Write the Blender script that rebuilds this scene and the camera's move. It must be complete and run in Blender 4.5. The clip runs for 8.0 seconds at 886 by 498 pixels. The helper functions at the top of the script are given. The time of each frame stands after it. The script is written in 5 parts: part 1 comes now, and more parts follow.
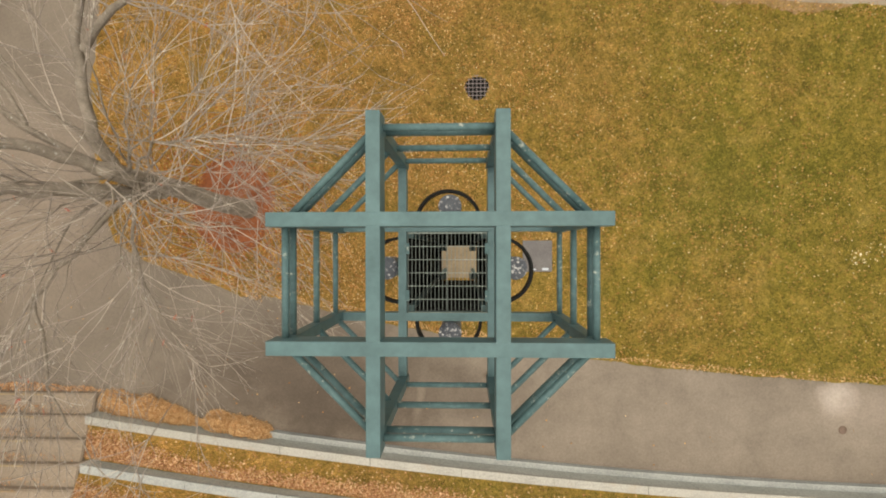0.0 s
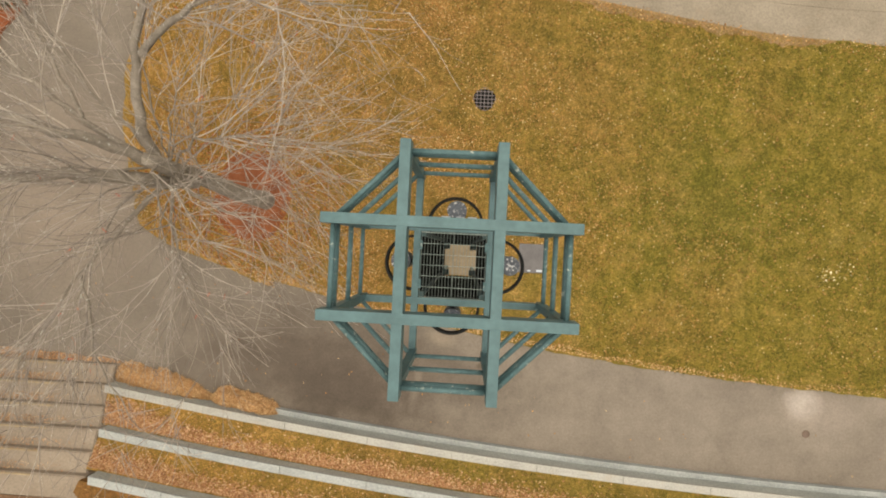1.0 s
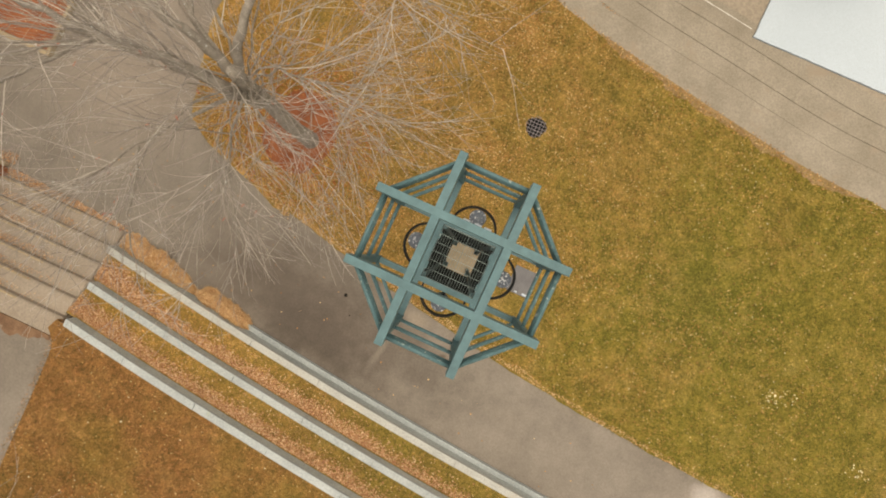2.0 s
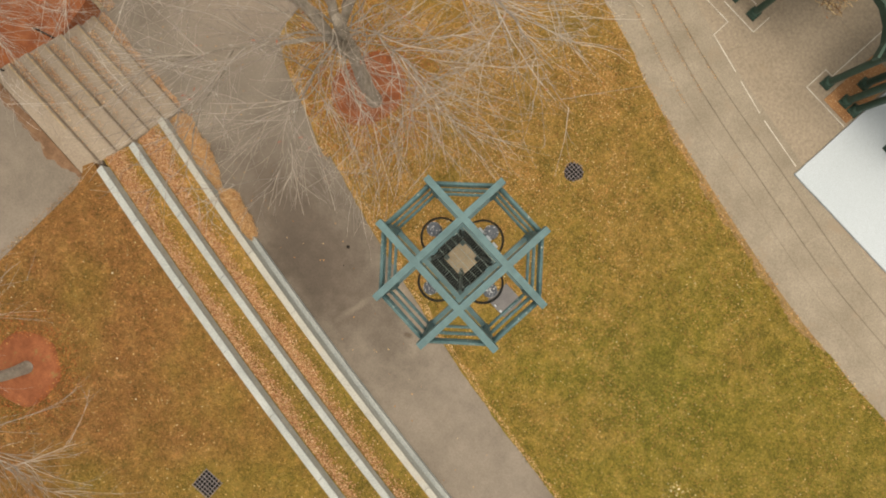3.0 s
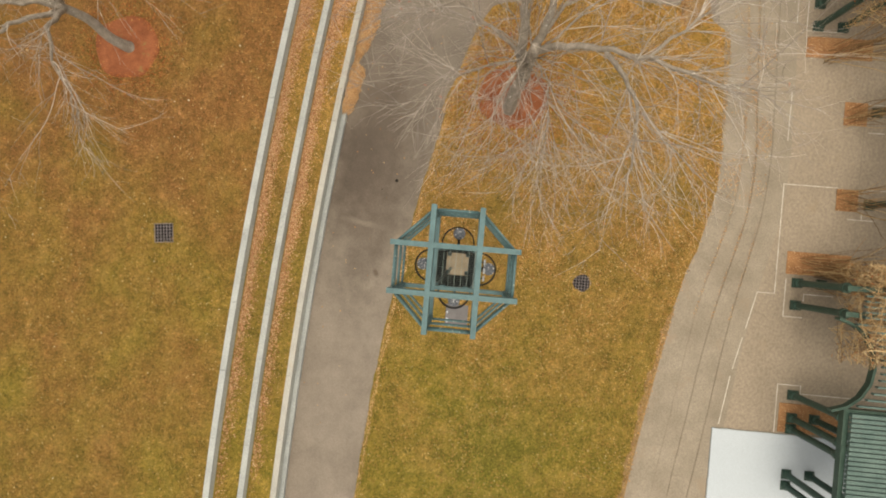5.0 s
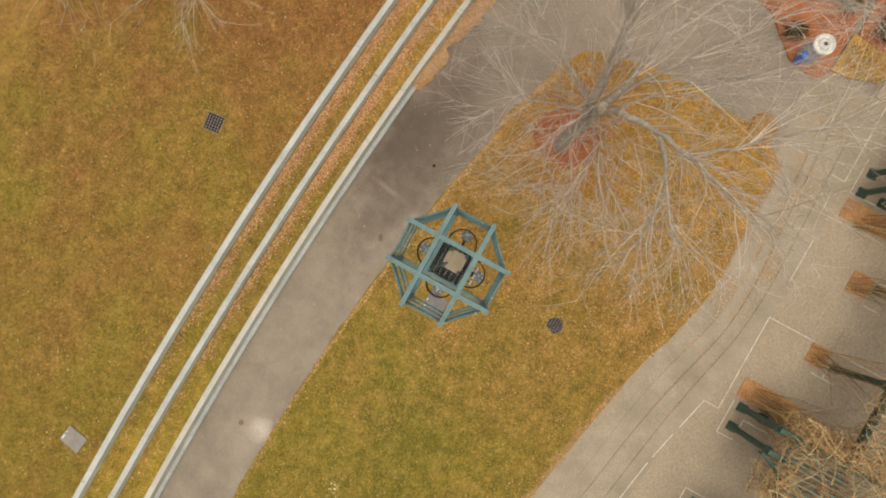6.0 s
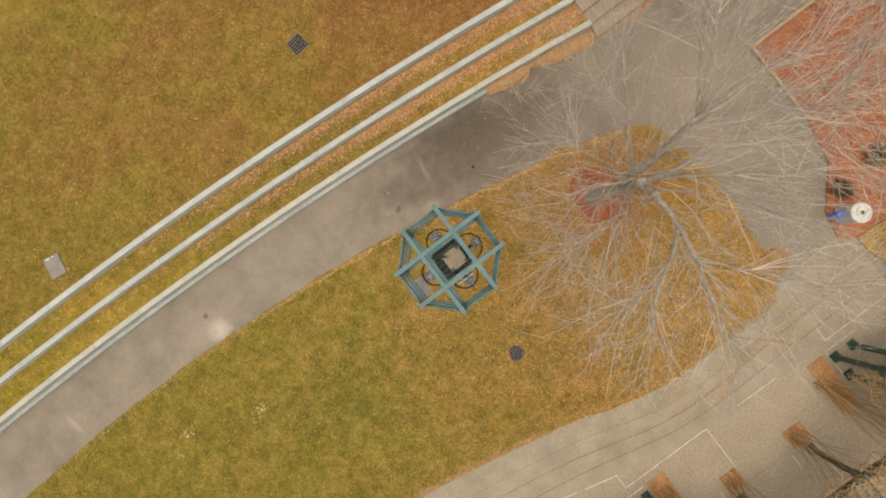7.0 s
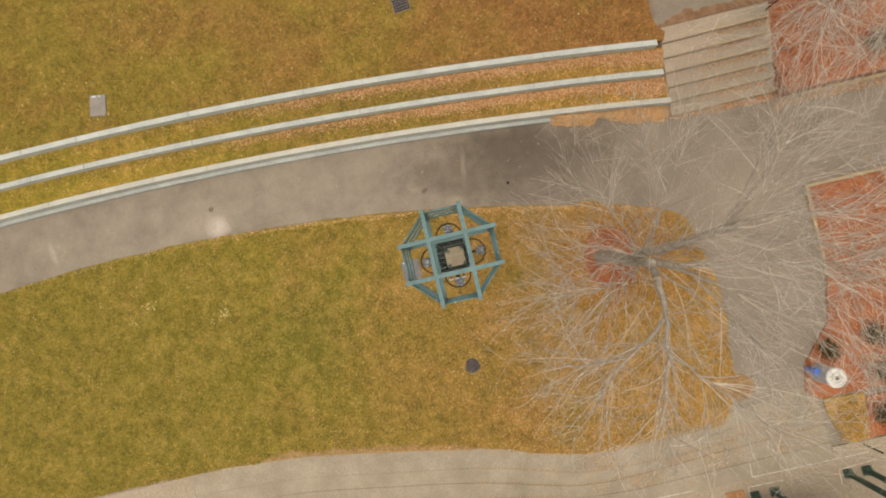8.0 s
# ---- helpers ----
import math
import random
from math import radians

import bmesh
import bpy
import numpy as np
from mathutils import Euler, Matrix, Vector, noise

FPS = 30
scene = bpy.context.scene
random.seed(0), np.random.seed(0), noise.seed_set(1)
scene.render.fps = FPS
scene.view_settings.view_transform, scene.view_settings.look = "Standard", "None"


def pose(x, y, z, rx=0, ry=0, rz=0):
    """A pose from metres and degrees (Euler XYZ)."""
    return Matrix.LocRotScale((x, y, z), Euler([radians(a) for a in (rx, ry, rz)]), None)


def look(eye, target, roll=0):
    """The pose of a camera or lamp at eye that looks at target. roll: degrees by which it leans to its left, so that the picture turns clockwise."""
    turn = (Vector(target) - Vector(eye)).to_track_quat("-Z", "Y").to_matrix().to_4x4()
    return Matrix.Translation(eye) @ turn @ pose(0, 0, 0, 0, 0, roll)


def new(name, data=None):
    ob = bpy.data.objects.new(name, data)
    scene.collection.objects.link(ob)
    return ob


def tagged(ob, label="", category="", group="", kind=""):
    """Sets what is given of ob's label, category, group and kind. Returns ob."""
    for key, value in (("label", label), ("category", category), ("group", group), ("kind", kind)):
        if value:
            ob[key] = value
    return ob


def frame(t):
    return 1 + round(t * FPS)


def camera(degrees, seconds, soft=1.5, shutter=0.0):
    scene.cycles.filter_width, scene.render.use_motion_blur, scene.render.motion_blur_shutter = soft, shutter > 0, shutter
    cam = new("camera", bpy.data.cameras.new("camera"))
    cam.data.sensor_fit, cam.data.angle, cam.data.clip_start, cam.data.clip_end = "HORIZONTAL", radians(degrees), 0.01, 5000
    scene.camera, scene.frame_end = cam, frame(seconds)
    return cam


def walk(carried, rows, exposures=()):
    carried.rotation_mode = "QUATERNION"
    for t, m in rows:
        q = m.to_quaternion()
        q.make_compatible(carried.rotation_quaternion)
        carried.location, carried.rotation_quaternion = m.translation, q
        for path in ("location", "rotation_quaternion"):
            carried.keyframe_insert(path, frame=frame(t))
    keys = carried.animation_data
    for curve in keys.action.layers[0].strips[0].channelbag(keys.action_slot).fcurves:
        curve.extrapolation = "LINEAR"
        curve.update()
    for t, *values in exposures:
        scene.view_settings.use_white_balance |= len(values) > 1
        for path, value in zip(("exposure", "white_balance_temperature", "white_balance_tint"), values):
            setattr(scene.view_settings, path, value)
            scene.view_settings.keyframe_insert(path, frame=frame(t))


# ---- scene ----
cam = camera(80.0, 8.0, soft=1.9)
PATH = [
    (0.0, 0.1277, 0.1682, 10.2432, -0.171, 2.467, -0.091),
    (0.5, 0.1105, 0.1595, 10.6247, -0.219, 2.382, -0.133),
    (1.0, 0.0902, 0.1558, 11.0219, -0.162, 2.339, 2.924),
    (1.5, 0.0532, 0.1503, 11.4035, -0.095, 2.299, 12.874),
    (2.8, -0.0877, 0.1085, 12.4713, -0.109, 2.126, 42.963),
    (3.0, -0.0948, 0.1154, 12.6314, -0.155, 2.195, 47.562),
    (3.5, -0.1633, 0.1408, 13.0327, -0.315, 2.262, 59.269),
    (4.0, -0.2027, 0.1726, 13.4316, -0.263, 2.487, 70.929),
    (4.5, -0.2405, 0.1461, 13.8516, -0.087, 2.524, 82.904),
    (4.7, -0.2585, 0.1376, 14.0092, -0.015, 2.553, 87.689),
    (5.8, -0.3017, 0.2034, 14.8632, 0.321, 3.059, 113.971),
    (6.0, -0.3017, 0.2023, 15.0292, 0.432, 3.058, 118.731),
    (6.5, -0.2730, 0.1781, 15.4226, 0.692, 2.925, 130.698),
    (7.0, -0.2615, 0.1606, 15.7340, 0.917, 2.882, 142.712),
    (7.5, -0.2414, 0.1644, 15.9672, 1.225, 2.809, 154.779),
    (8.0, -0.2344, 0.2010, 16.1371, 1.569, 2.735, 166.788),
]
walk(cam, [(r[0], pose(*r[1:])) for r in PATH], [(0.0, 0.63, 8250, 9), (8.0, 0.63, 8250, 9)])

# ---- world, sun ----
world = bpy.data.worlds.new("overcast_sky")
scene.world = world
world.use_nodes = True
_wn = world.node_tree.nodes
_sky = _wn.new("ShaderNodeTexSky")
_sky.sky_type = "NISHITA"
_sky.sun_disc = False
_sky.sun_elevation = radians(84)
_sky.sun_rotation = radians(60)
_sky.air_density = 1.0
_sky.dust_density = 4.0
_grey = _wn.new("ShaderNodeHueSaturation")
_grey.inputs["Saturation"].default_value = 0.22
world.node_tree.links.new(_sky.outputs[0], _grey.inputs["Color"])
world.node_tree.links.new(_grey.outputs[0], _wn["Background"].inputs[0])
_wn["Background"].inputs[1].default_value = 0.15
_sun = new("sun", bpy.data.lights.new("sun", "SUN"))
_sun.data.energy = 0.6
_sun.data.angle = radians(60)
_sun.data.color = (1.0, 0.9, 0.76)
_sun.matrix_world = look((2.0, 1.0, 28.0), (0, 0, 0))


# ---- materials ----
def material(name, rough=0.8, metal=0.0):
    m = bpy.data.materials.new(name)
    m.use_nodes = True
    b = m.node_tree.nodes["Principled BSDF"]
    b.inputs["Roughness"].default_value = rough
    b.inputs["Metallic"].default_value = metal
    b.inputs["Specular IOR Level"].default_value = 0.18
    return m, m.node_tree.nodes, m.node_tree.links, b


def noise_tex(n, l, coord, scale, detail=4.0, rough=0.6, offset=0.0):
    t = n.new("ShaderNodeTexNoise")
    t.inputs["Scale"].default_value = scale
    t.inputs["Detail"].default_value = detail
    t.inputs["Roughness"].default_value = rough
    if offset:
        mp = n.new("ShaderNodeMapping")
        mp.inputs["Location"].default_value = (offset, offset * 1.7, offset * 0.6)
        l.new(coord, mp.inputs["Vector"])
        coord = mp.outputs[0]
    l.new(coord, t.inputs["Vector"])
    return t.outputs["Fac"]


def ramp(n, l, fac, stops):
    r = n.new("ShaderNodeValToRGB")
    while len(r.color_ramp.elements) < len(stops):
        r.color_ramp.elements.new(0.5)
    for e, (p, c) in zip(r.color_ramp.elements, stops):
        e.position = p
        e.color = (*c, 1.0) if not isinstance(c, float) else (c, c, c, 1.0)
    l.new(fac, r.inputs["Fac"])
    return r.outputs["Color"]


def mix(n, l, fac, a, b, mode="MIX"):
    m = n.new("ShaderNodeMix")
    m.data_type, m.blend_type = "RGBA", mode
    for sock, v in ((m.inputs["Factor"], fac), (m.inputs["A"], a), (m.inputs["B"], b)):
        if isinstance(v, (int, float)):
            sock.default_value = v
        elif isinstance(v, tuple):
            sock.default_value = (*v, 1.0)
        else:
            l.new(v, sock)
    return m.outputs["Result"]


def bump(n, l, b, height, strength=0.4, distance=0.02):
    u = n.new("ShaderNodeBump")
    u.inputs["Strength"].default_value = strength
    u.inputs["Distance"].default_value = distance
    l.new(height, u.inputs["Height"])
    l.new(u.outputs[0], b.inputs["Normal"])


def coords(n):
    return n.new("ShaderNodeTexCoord").outputs["Object"]


def two_tone(name, dark, light, big=0.8, fine=30.0, rough=0.85, metal=0.0, relief=0.3, distance=0.004, stain=None, stain_scale=1.7, stain_at=0.62):
    """Grain over broad patches, and stains with a shape of their own."""
    m, n, l, b = material(name, rough, metal)
    c = coords(n)
    broad = noise_tex(n, l, c, big, 5.0, 0.6)
    grain = noise_tex(n, l, c, fine, 4.0, 0.7, 3.1)
    col = ramp(n, l, broad, [(0.3, dark), (0.7, light)])
    g = ramp(n, l, grain, [(0.25, 0.72), (0.75, 1.25)])
    col = mix(n, l, 1.0, col, g, "MULTIPLY")
    if stain:
        s = noise_tex(n, l, c, stain_scale, 6.0, 0.65, 9.4)
        col = mix(n, l, ramp(n, l, s, [(stain_at, 0.0), (stain_at + 0.12, 1.0)]), col, stain)
    l.new(col, b.inputs["Base Color"])
    bump(n, l, b, grain, relief, distance)
    return m


def flat_random(name, stops, rough=0.8, value=0.25):
    """Colour by piece: each island of the mesh takes its own tone."""
    m, n, l, b = material(name, rough)
    geo = n.new("ShaderNodeNewGeometry")
    col = ramp(n, l, geo.outputs["Random Per Island"], stops)
    g = noise_tex(n, l, coords(n), 60.0, 2.0)
    col = mix(n, l, 1.0, col, ramp(n, l, g, [(0.2, 1.0 - value), (0.8, 1.0 + value)]), "MULTIPLY")
    l.new(col, b.inputs["Base Color"])
    return m


def grass_material(name, warm_at, blades=False, brown=False, far_lift=False):
    """Dormant autumn turf: olive where it is thick, straw and rust where leaves have matted it."""
    m, n, l, b = material(name, 0.9)
    c = coords(n)
    sep = n.new("ShaderNodeSeparateXYZ")
    l.new(c, sep.inputs[0])
    rng = n.new("ShaderNodeMapRange")
    rng.inputs["From Min"].default_value, rng.inputs["From Max"].default_value = warm_at
    l.new(sep.outputs["X"], rng.inputs["Value"])
    broad = noise_tex(n, l, c, 0.45, 5.0, 0.6)
    patch = noise_tex(n, l, c, 2.2, 5.0, 0.65, 5.0)
    fine = noise_tex(n, l, c, 38.0, 4.0, 0.75, 2.0)
    olive = ramp(n, l, patch, [(0.3, (0.145, 0.124, 0.022)), (0.52, (0.204, 0.162, 0.032)), (0.74, (0.278, 0.210, 0.055))])
    straw = ramp(n, l, patch, [(0.3, (0.170, 0.113, 0.029)), (0.53, (0.258, 0.161, 0.047)), (0.75, (0.36, 0.222, 0.078))])
    if brown:
        straw = ramp(n, l, patch, [(0.3, (0.180, 0.089, 0.030)), (0.55, (0.238, 0.123, 0.043)), (0.75, (0.300, 0.165, 0.062))])
        olive = ramp(n, l, patch, [(0.3, (0.160, 0.122, 0.023)), (0.55, (0.212, 0.158, 0.033)), (0.75, (0.268, 0.194, 0.050))])
    add = n.new("ShaderNodeMath")
    add.operation = "MULTIPLY_ADD"
    add.inputs[1].default_value = 1.9 if brown else 1.5
    l.new(broad, add.inputs[0])
    sub = n.new("ShaderNodeMath")
    sub.operation = "SUBTRACT"
    sub.inputs[1].default_value = 1.15 if brown else 0.75
    l.new(rng.outputs[0], sub.inputs[0])
    l.new(sub.outputs[0], add.inputs[2])
    # brightness painted into the straw colour towards the tree's end of the lawn
    dry = n.new("ShaderNodeMapRange")
    dry.inputs["From Min"].default_value, dry.inputs["From Max"].default_value = (-1.0, -5.5)
    l.new(sep.outputs["X"], dry.inputs["Value"])
    if not brown:
        straw = mix(n, l, dry.outputs[0], straw, mix(n, l, 1.0, straw, (1.42, 1.36, 1.30), "MULTIPLY"))
    green = ramp(n, l, add.outputs[0], [(0.1, 0.0), (0.9, 1.0)])
    col = mix(n, l, green, straw, olive)
    if blades:
        geo = n.new("ShaderNodeNewGeometry")
        g = ramp(n, l, geo.outputs["Random Per Island"], [(0.0, (0.20, 0.27, 0.22)), (0.45, (0.72, 0.80, 0.7)), (0.8, (1.5, 1.42, 1.6)), (1.0, (2.5, 2.3, 3.4))])
        col = mix(n, l, 1.0, col, g, "MULTIPLY")
    mid = noise_tex(n, l, c, 5.5, 5.0, 0.7, 4.0)
    col = mix(n, l, 1.0, col, ramp(n, l, mid, [(0.3, (0.78, 0.84, 0.83)), (0.7, (1.20, 1.15, 1.17))]), "MULTIPLY")
    if not brown:
        mp = n.new("ShaderNodeMapping")
        mp.vector_type = "TEXTURE"
        mp.inputs["Location"].default_value = (5.0, 1.2, 0)
        mp.inputs["Scale"].default_value = (4.6, 3.6, 1)
        l.new(c, mp.inputs["Vector"])
        ln = n.new("ShaderNodeVectorMath")
        ln.operation = "LENGTH"
        l.new(mp.outputs[0], ln.inputs[0])
        ad = n.new("ShaderNodeMath")
        ad.operation = "MULTIPLY_ADD"
        ad.inputs[1].default_value = 0.9
        l.new(patch, ad.inputs[0])
        l.new(ln.outputs["Value"], ad.inputs[2])
        lush = ramp(n, l, ad.outputs[0], [(0.55, 1.0), (1.0, 0.0)])
        col = mix(n, l, lush, col, mix(n, l, 1.0, col, (0.80, 0.92, 0.82), "MULTIPLY"))
    # far terrace turf painted brighter, as if better lit, and slightly yellower
    if far_lift:
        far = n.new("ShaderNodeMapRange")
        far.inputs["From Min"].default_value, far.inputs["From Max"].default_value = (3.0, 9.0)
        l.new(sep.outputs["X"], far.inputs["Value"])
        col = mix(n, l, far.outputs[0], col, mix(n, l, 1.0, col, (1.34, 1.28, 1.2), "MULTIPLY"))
    stroke = noise_tex(n, l, c, 15.0, 3.0, 0.6, 6.0)
    col = mix(n, l, 1.0, col, ramp(n, l, stroke, [(0.3, (0.74, 0.80, 0.76)), (0.7, (1.24, 1.18, 1.2))]), "MULTIPLY")
    if not blades:
        col = mix(n, l, 1.0, col, ramp(n, l, fine, [(0.28, 0.4), (0.72, 1.55)]), "MULTIPLY")
        bump(n, l, b, fine, 0.9, 0.03)
    l.new(col, b.inputs["Base Color"])
    return m


M_LAWN = grass_material("turf", (-3.5, 8.0))
M_BLADE = grass_material("grass_blades", (-3.5, 8.0), True)
# terrace copy of the turf, with light painted into its far end
M_TERRACE = grass_material("terrace_turf", (-9.0, 14.0), far_lift=True)
M_TERBLADE = grass_material("terrace_grass_blades", (-9.0, 14.0), True, far_lift=True)
M_UPPER = grass_material("upper_turf", (-13.0, 9.0), False, True)
M_UPBLADE = grass_material("upper_grass_blades", (-13.0, 9.0), True, True)
M_GROUND = grass_material("far_turf", (-60.0, 20.0))
def path_material():
    """Concrete with damp, bleached and worn places of their own shape."""
    m, n, l, b = material("path_concrete", 0.72)
    c = coords(n)
    broad = noise_tex(n, l, c, 0.55, 6.0, 0.62)
    grain = noise_tex(n, l, c, 26.0, 4.0, 0.7, 3.1)
    cloud = noise_tex(n, l, c, 1.6, 5.0, 0.6, 7.7)
    col = ramp(n, l, broad, [(0.3, (0.156, 0.134, 0.113)), (0.7, (0.222, 0.194, 0.166))])

    def spot(x, y, rx, ry, turn, colour, strength, ragged=0.9):
        mp = n.new("ShaderNodeMapping")
        mp.vector_type = "TEXTURE"
        mp.inputs["Location"].default_value = (x, y, 0)
        mp.inputs["Rotation"].default_value = (0, 0, radians(turn))
        mp.inputs["Scale"].default_value = (rx, ry, 1)
        l.new(c, mp.inputs["Vector"])
        ln = n.new("ShaderNodeVectorMath")
        ln.operation = "LENGTH"
        l.new(mp.outputs[0], ln.inputs[0])
        ad = n.new("ShaderNodeMath")
        ad.operation = "MULTIPLY_ADD"
        ad.inputs[1].default_value = ragged
        l.new(cloud, ad.inputs[0])
        l.new(ln.outputs["Value"], ad.inputs[2])
        k = ramp(n, l, ad.outputs[0], [(0.35 + ragged * 0.3, strength), (1.0 if ragged < 0.6 else 1.35, 0.0)])
        return mix(n, l, k, col, colour)

    col = spot(-2.6, -2.6, 5.6, 2.3, -8, (0.094, 0.076, 0.063), 0.9, 0.5)
    col = spot(-2.2, -2.9, 2.6, 1.0, -8, (0.080, 0.064, 0.053), 0.6, 0.7)
    # paler court concrete, painted brighter still to offset shade under the crown
    col = spot(-8.4, 1.0, 3.8, 3.9, 0, (0.272, 0.227, 0.191), 0.82, 0.5)
    col = spot(7.12, -2.72, 0.75, 0.7, 0, (0.429, 0.392, 0.368), 0.85)
    col = spot(7.5, -2.9, 1.9, 0.9, 0, (0.273, 0.236, 0.207), 0.6)
    col = spot(-0.76, -2.7, 0.34, 1.7, -9, (0.25, 0.215, 0.18), 0.42, 1.3)
    col = spot(0.56, -2.28, 0.22, 0.12, 30, (0.10, 0.078, 0.058), 0.8, 0.8)
    col = spot(12.5, -3.1, 0.25, 1.1, 10, (0.282, 0.251, 0.222), 0.7)
    col = spot(-0.3, -1.75, 0.7, 0.4, -10, (0.282, 0.236, 0.186), 0.5)
    col = mix(n, l, 1.0, col, ramp(n, l, cloud, [(0.3, 0.88), (0.7, 1.12)]), "MULTIPLY")
    col = mix(n, l, 1.0, col, ramp(n, l, grain, [(0.25, 0.8), (0.75, 1.18)]), "MULTIPLY")
    l.new(col, b.inputs["Base Color"])
    bump(n, l, b, grain, 0.25, 0.004)
    return m


M_PATH = path_material()
M_PLAZA = two_tone("plaza_concrete", (0.234, 0.196, 0.154), (0.292, 0.247, 0.197), 0.6, 14.0, 0.8, stain=(0.262, 0.210, 0.150), stain_scale=0.9, stain_at=0.63)
M_STEP = two_tone("step_concrete", (0.208, 0.180, 0.143), (0.282, 0.248, 0.203), 1.2, 26.0, 0.82, stain=(0.25, 0.205, 0.158), stain_scale=1.6, stain_at=0.58)
M_STAIR = two_tone("stair_concrete", (0.255, 0.212, 0.172), (0.325, 0.275, 0.226), 1.2, 26.0, 0.82, stain=(0.22, 0.175, 0.135), stain_scale=1.4, stain_at=0.64)
M_WALL = two_tone("wall_concrete", (0.29, 0.318, 0.325), (0.385, 0.418, 0.425), 1.6, 28.0, 0.8, stain=(0.30, 0.33, 0.29), stain_scale=3.0, stain_at=0.63)
M_WALLWARM = two_tone("weathered_coping", (0.315, 0.322, 0.308), (0.41, 0.415, 0.395), 1.6, 28.0, 0.8, stain=(0.36, 0.33, 0.285), stain_scale=1.2, stain_at=0.58)
M_WALLFACE = two_tone("wall_face_concrete", (0.33, 0.355, 0.34), (0.44, 0.465, 0.45), 1.2, 22.0, 0.85, stain=(0.34, 0.36, 0.30))
M_WHITE = two_tone("white_paint", (0.40, 0.465, 0.53), (0.42, 0.485, 0.55), 0.5, 60.0, 0.6, relief=0.03)
M_LINE = two_tone("line_paint", (0.34, 0.31, 0.27), (0.60, 0.58, 0.54), 5.0, 40.0, 0.7, relief=0.1)
M_MULCH = two_tone("red_mulch", (0.225, 0.070, 0.032), (0.39, 0.145, 0.068), 2.5, 34.0, 0.95, relief=0.9, distance=0.03)
M_RING = two_tone("ring_mulch", (0.195, 0.064, 0.03), (0.34, 0.125, 0.06), 3.0, 34.0, 0.95, relief=0.9, distance=0.03, stain=(0.24, 0.17, 0.07), stain_scale=5.0, stain_at=0.60)
M_MULCH2 = two_tone("brown_mulch", (0.25, 0.125, 0.06), (0.43, 0.235, 0.115), 2.5, 34.0, 0.95, relief=0.9, distance=0.03)
M_TIMBER = two_tone("edging_timber", (0.27, 0.205, 0.13), (0.42, 0.335, 0.22), 4.0, 50.0, 0.8)
M_BARK = two_tone("bark", (0.20, 0.178, 0.154), (0.365, 0.328, 0.286), 7.0, 60.0, 0.9, relief=0.9, distance=0.02, stain=(0.70, 0.73, 0.70), stain_scale=20.0, stain_at=0.615)
def twig_material(name, stops, pale=(0.70, 0.71, 0.67)):
    """Thin bark, its tone by shoot, with pale lichen specks."""
    m, n, l, b = material(name, 0.85)
    c = coords(n)
    geo = n.new("ShaderNodeNewGeometry")
    col = ramp(n, l, geo.outputs["Random Per Island"], stops)
    speck = noise_tex(n, l, c, 13.0, 3.0, 0.6, 2.0)
    col = mix(n, l, ramp(n, l, speck, [(0.63, 0.0), (0.68, 1.0)]), col, pale)
    grain = noise_tex(n, l, c, 60.0, 2.0, 0.6, 5.0)
    col = mix(n, l, 1.0, col, ramp(n, l, grain, [(0.25, 0.8), (0.75, 1.2)]), "MULTIPLY")
    l.new(col, b.inputs["Base Color"])
    return m


M_TWIG = twig_material("twig_bark", [(0.0, (0.245, 0.22, 0.207)), (0.6, (0.36, 0.325, 0.297)), (1.0, (0.60, 0.545, 0.488))])
M_PALETWIG = twig_material("pale_twig_bark", [(0.0, (0.27, 0.243, 0.225)), (0.6, (0.42, 0.38, 0.35)), (1.0, (0.64, 0.585, 0.53))])
M_BUD = flat_random("red_leaves", [(0.0, (0.30, 0.05, 0.03)), (0.6, (0.46, 0.10, 0.05)), (1.0, (0.55, 0.20, 0.10))])
M_VINE = twig_material("vine_bark", [(0.0, (0.12, 0.07, 0.036)), (0.35, (0.29, 0.18, 0.09)), (0.7, (0.47, 0.33, 0.175)), (1.0, (0.68, 0.53, 0.31))], (0.50, 0.38, 0.21))
M_TEAL = two_tone("teal_paint", (0.072, 0.142, 0.160), (0.084, 0.160, 0.179), 1.2, 6.0, 0.45, relief=0.03, stain=(0.063, 0.125, 0.139), stain_scale=4.0, stain_at=0.66)
M_TEALWORN = two_tone("worn_teal_paint", (0.060, 0.122, 0.136), (0.087, 0.162, 0.179), 2.0, 24.0, 0.5, relief=0.2, stain=(0.50, 0.54, 0.49), stain_scale=21.0, stain_at=0.60)
M_GREEN = two_tone("dark_green_paint", (0.022, 0.05, 0.040), (0.045, 0.085, 0.07), 2.0, 22.0, 0.4, relief=0.15, stain=(0.10, 0.14, 0.12), stain_scale=5.0, stain_at=0.66)
M_SLAT = two_tone("faded_green_paint", (0.06, 0.108, 0.104), (0.105, 0.165, 0.155), 2.0, 22.0, 0.45, relief=0.15)
M_BEARING = two_tone("dark_bearing_steel", (0.10, 0.13, 0.128), (0.17, 0.21, 0.205), 9.0, 50.0, 0.6)
M_GRATE = two_tone("galvanised_steel", (0.16, 0.205, 0.2), (0.26, 0.32, 0.31), 3.0, 50.0, 0.5, 0.2)
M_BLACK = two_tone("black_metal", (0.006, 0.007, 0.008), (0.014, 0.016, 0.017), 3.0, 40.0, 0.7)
M_CAP = two_tone("lamp_cap_grey", (0.075, 0.09, 0.115), (0.125, 0.145, 0.175), 5.0, 40.0, 0.55, stain=(0.72, 0.75, 0.78), stain_scale=30.0, stain_at=0.545)
M_LID = two_tone("plastic_lid_grey", (0.105, 0.104, 0.112), (0.145, 0.142, 0.15), 3.0, 60.0, 0.6, relief=0.2)
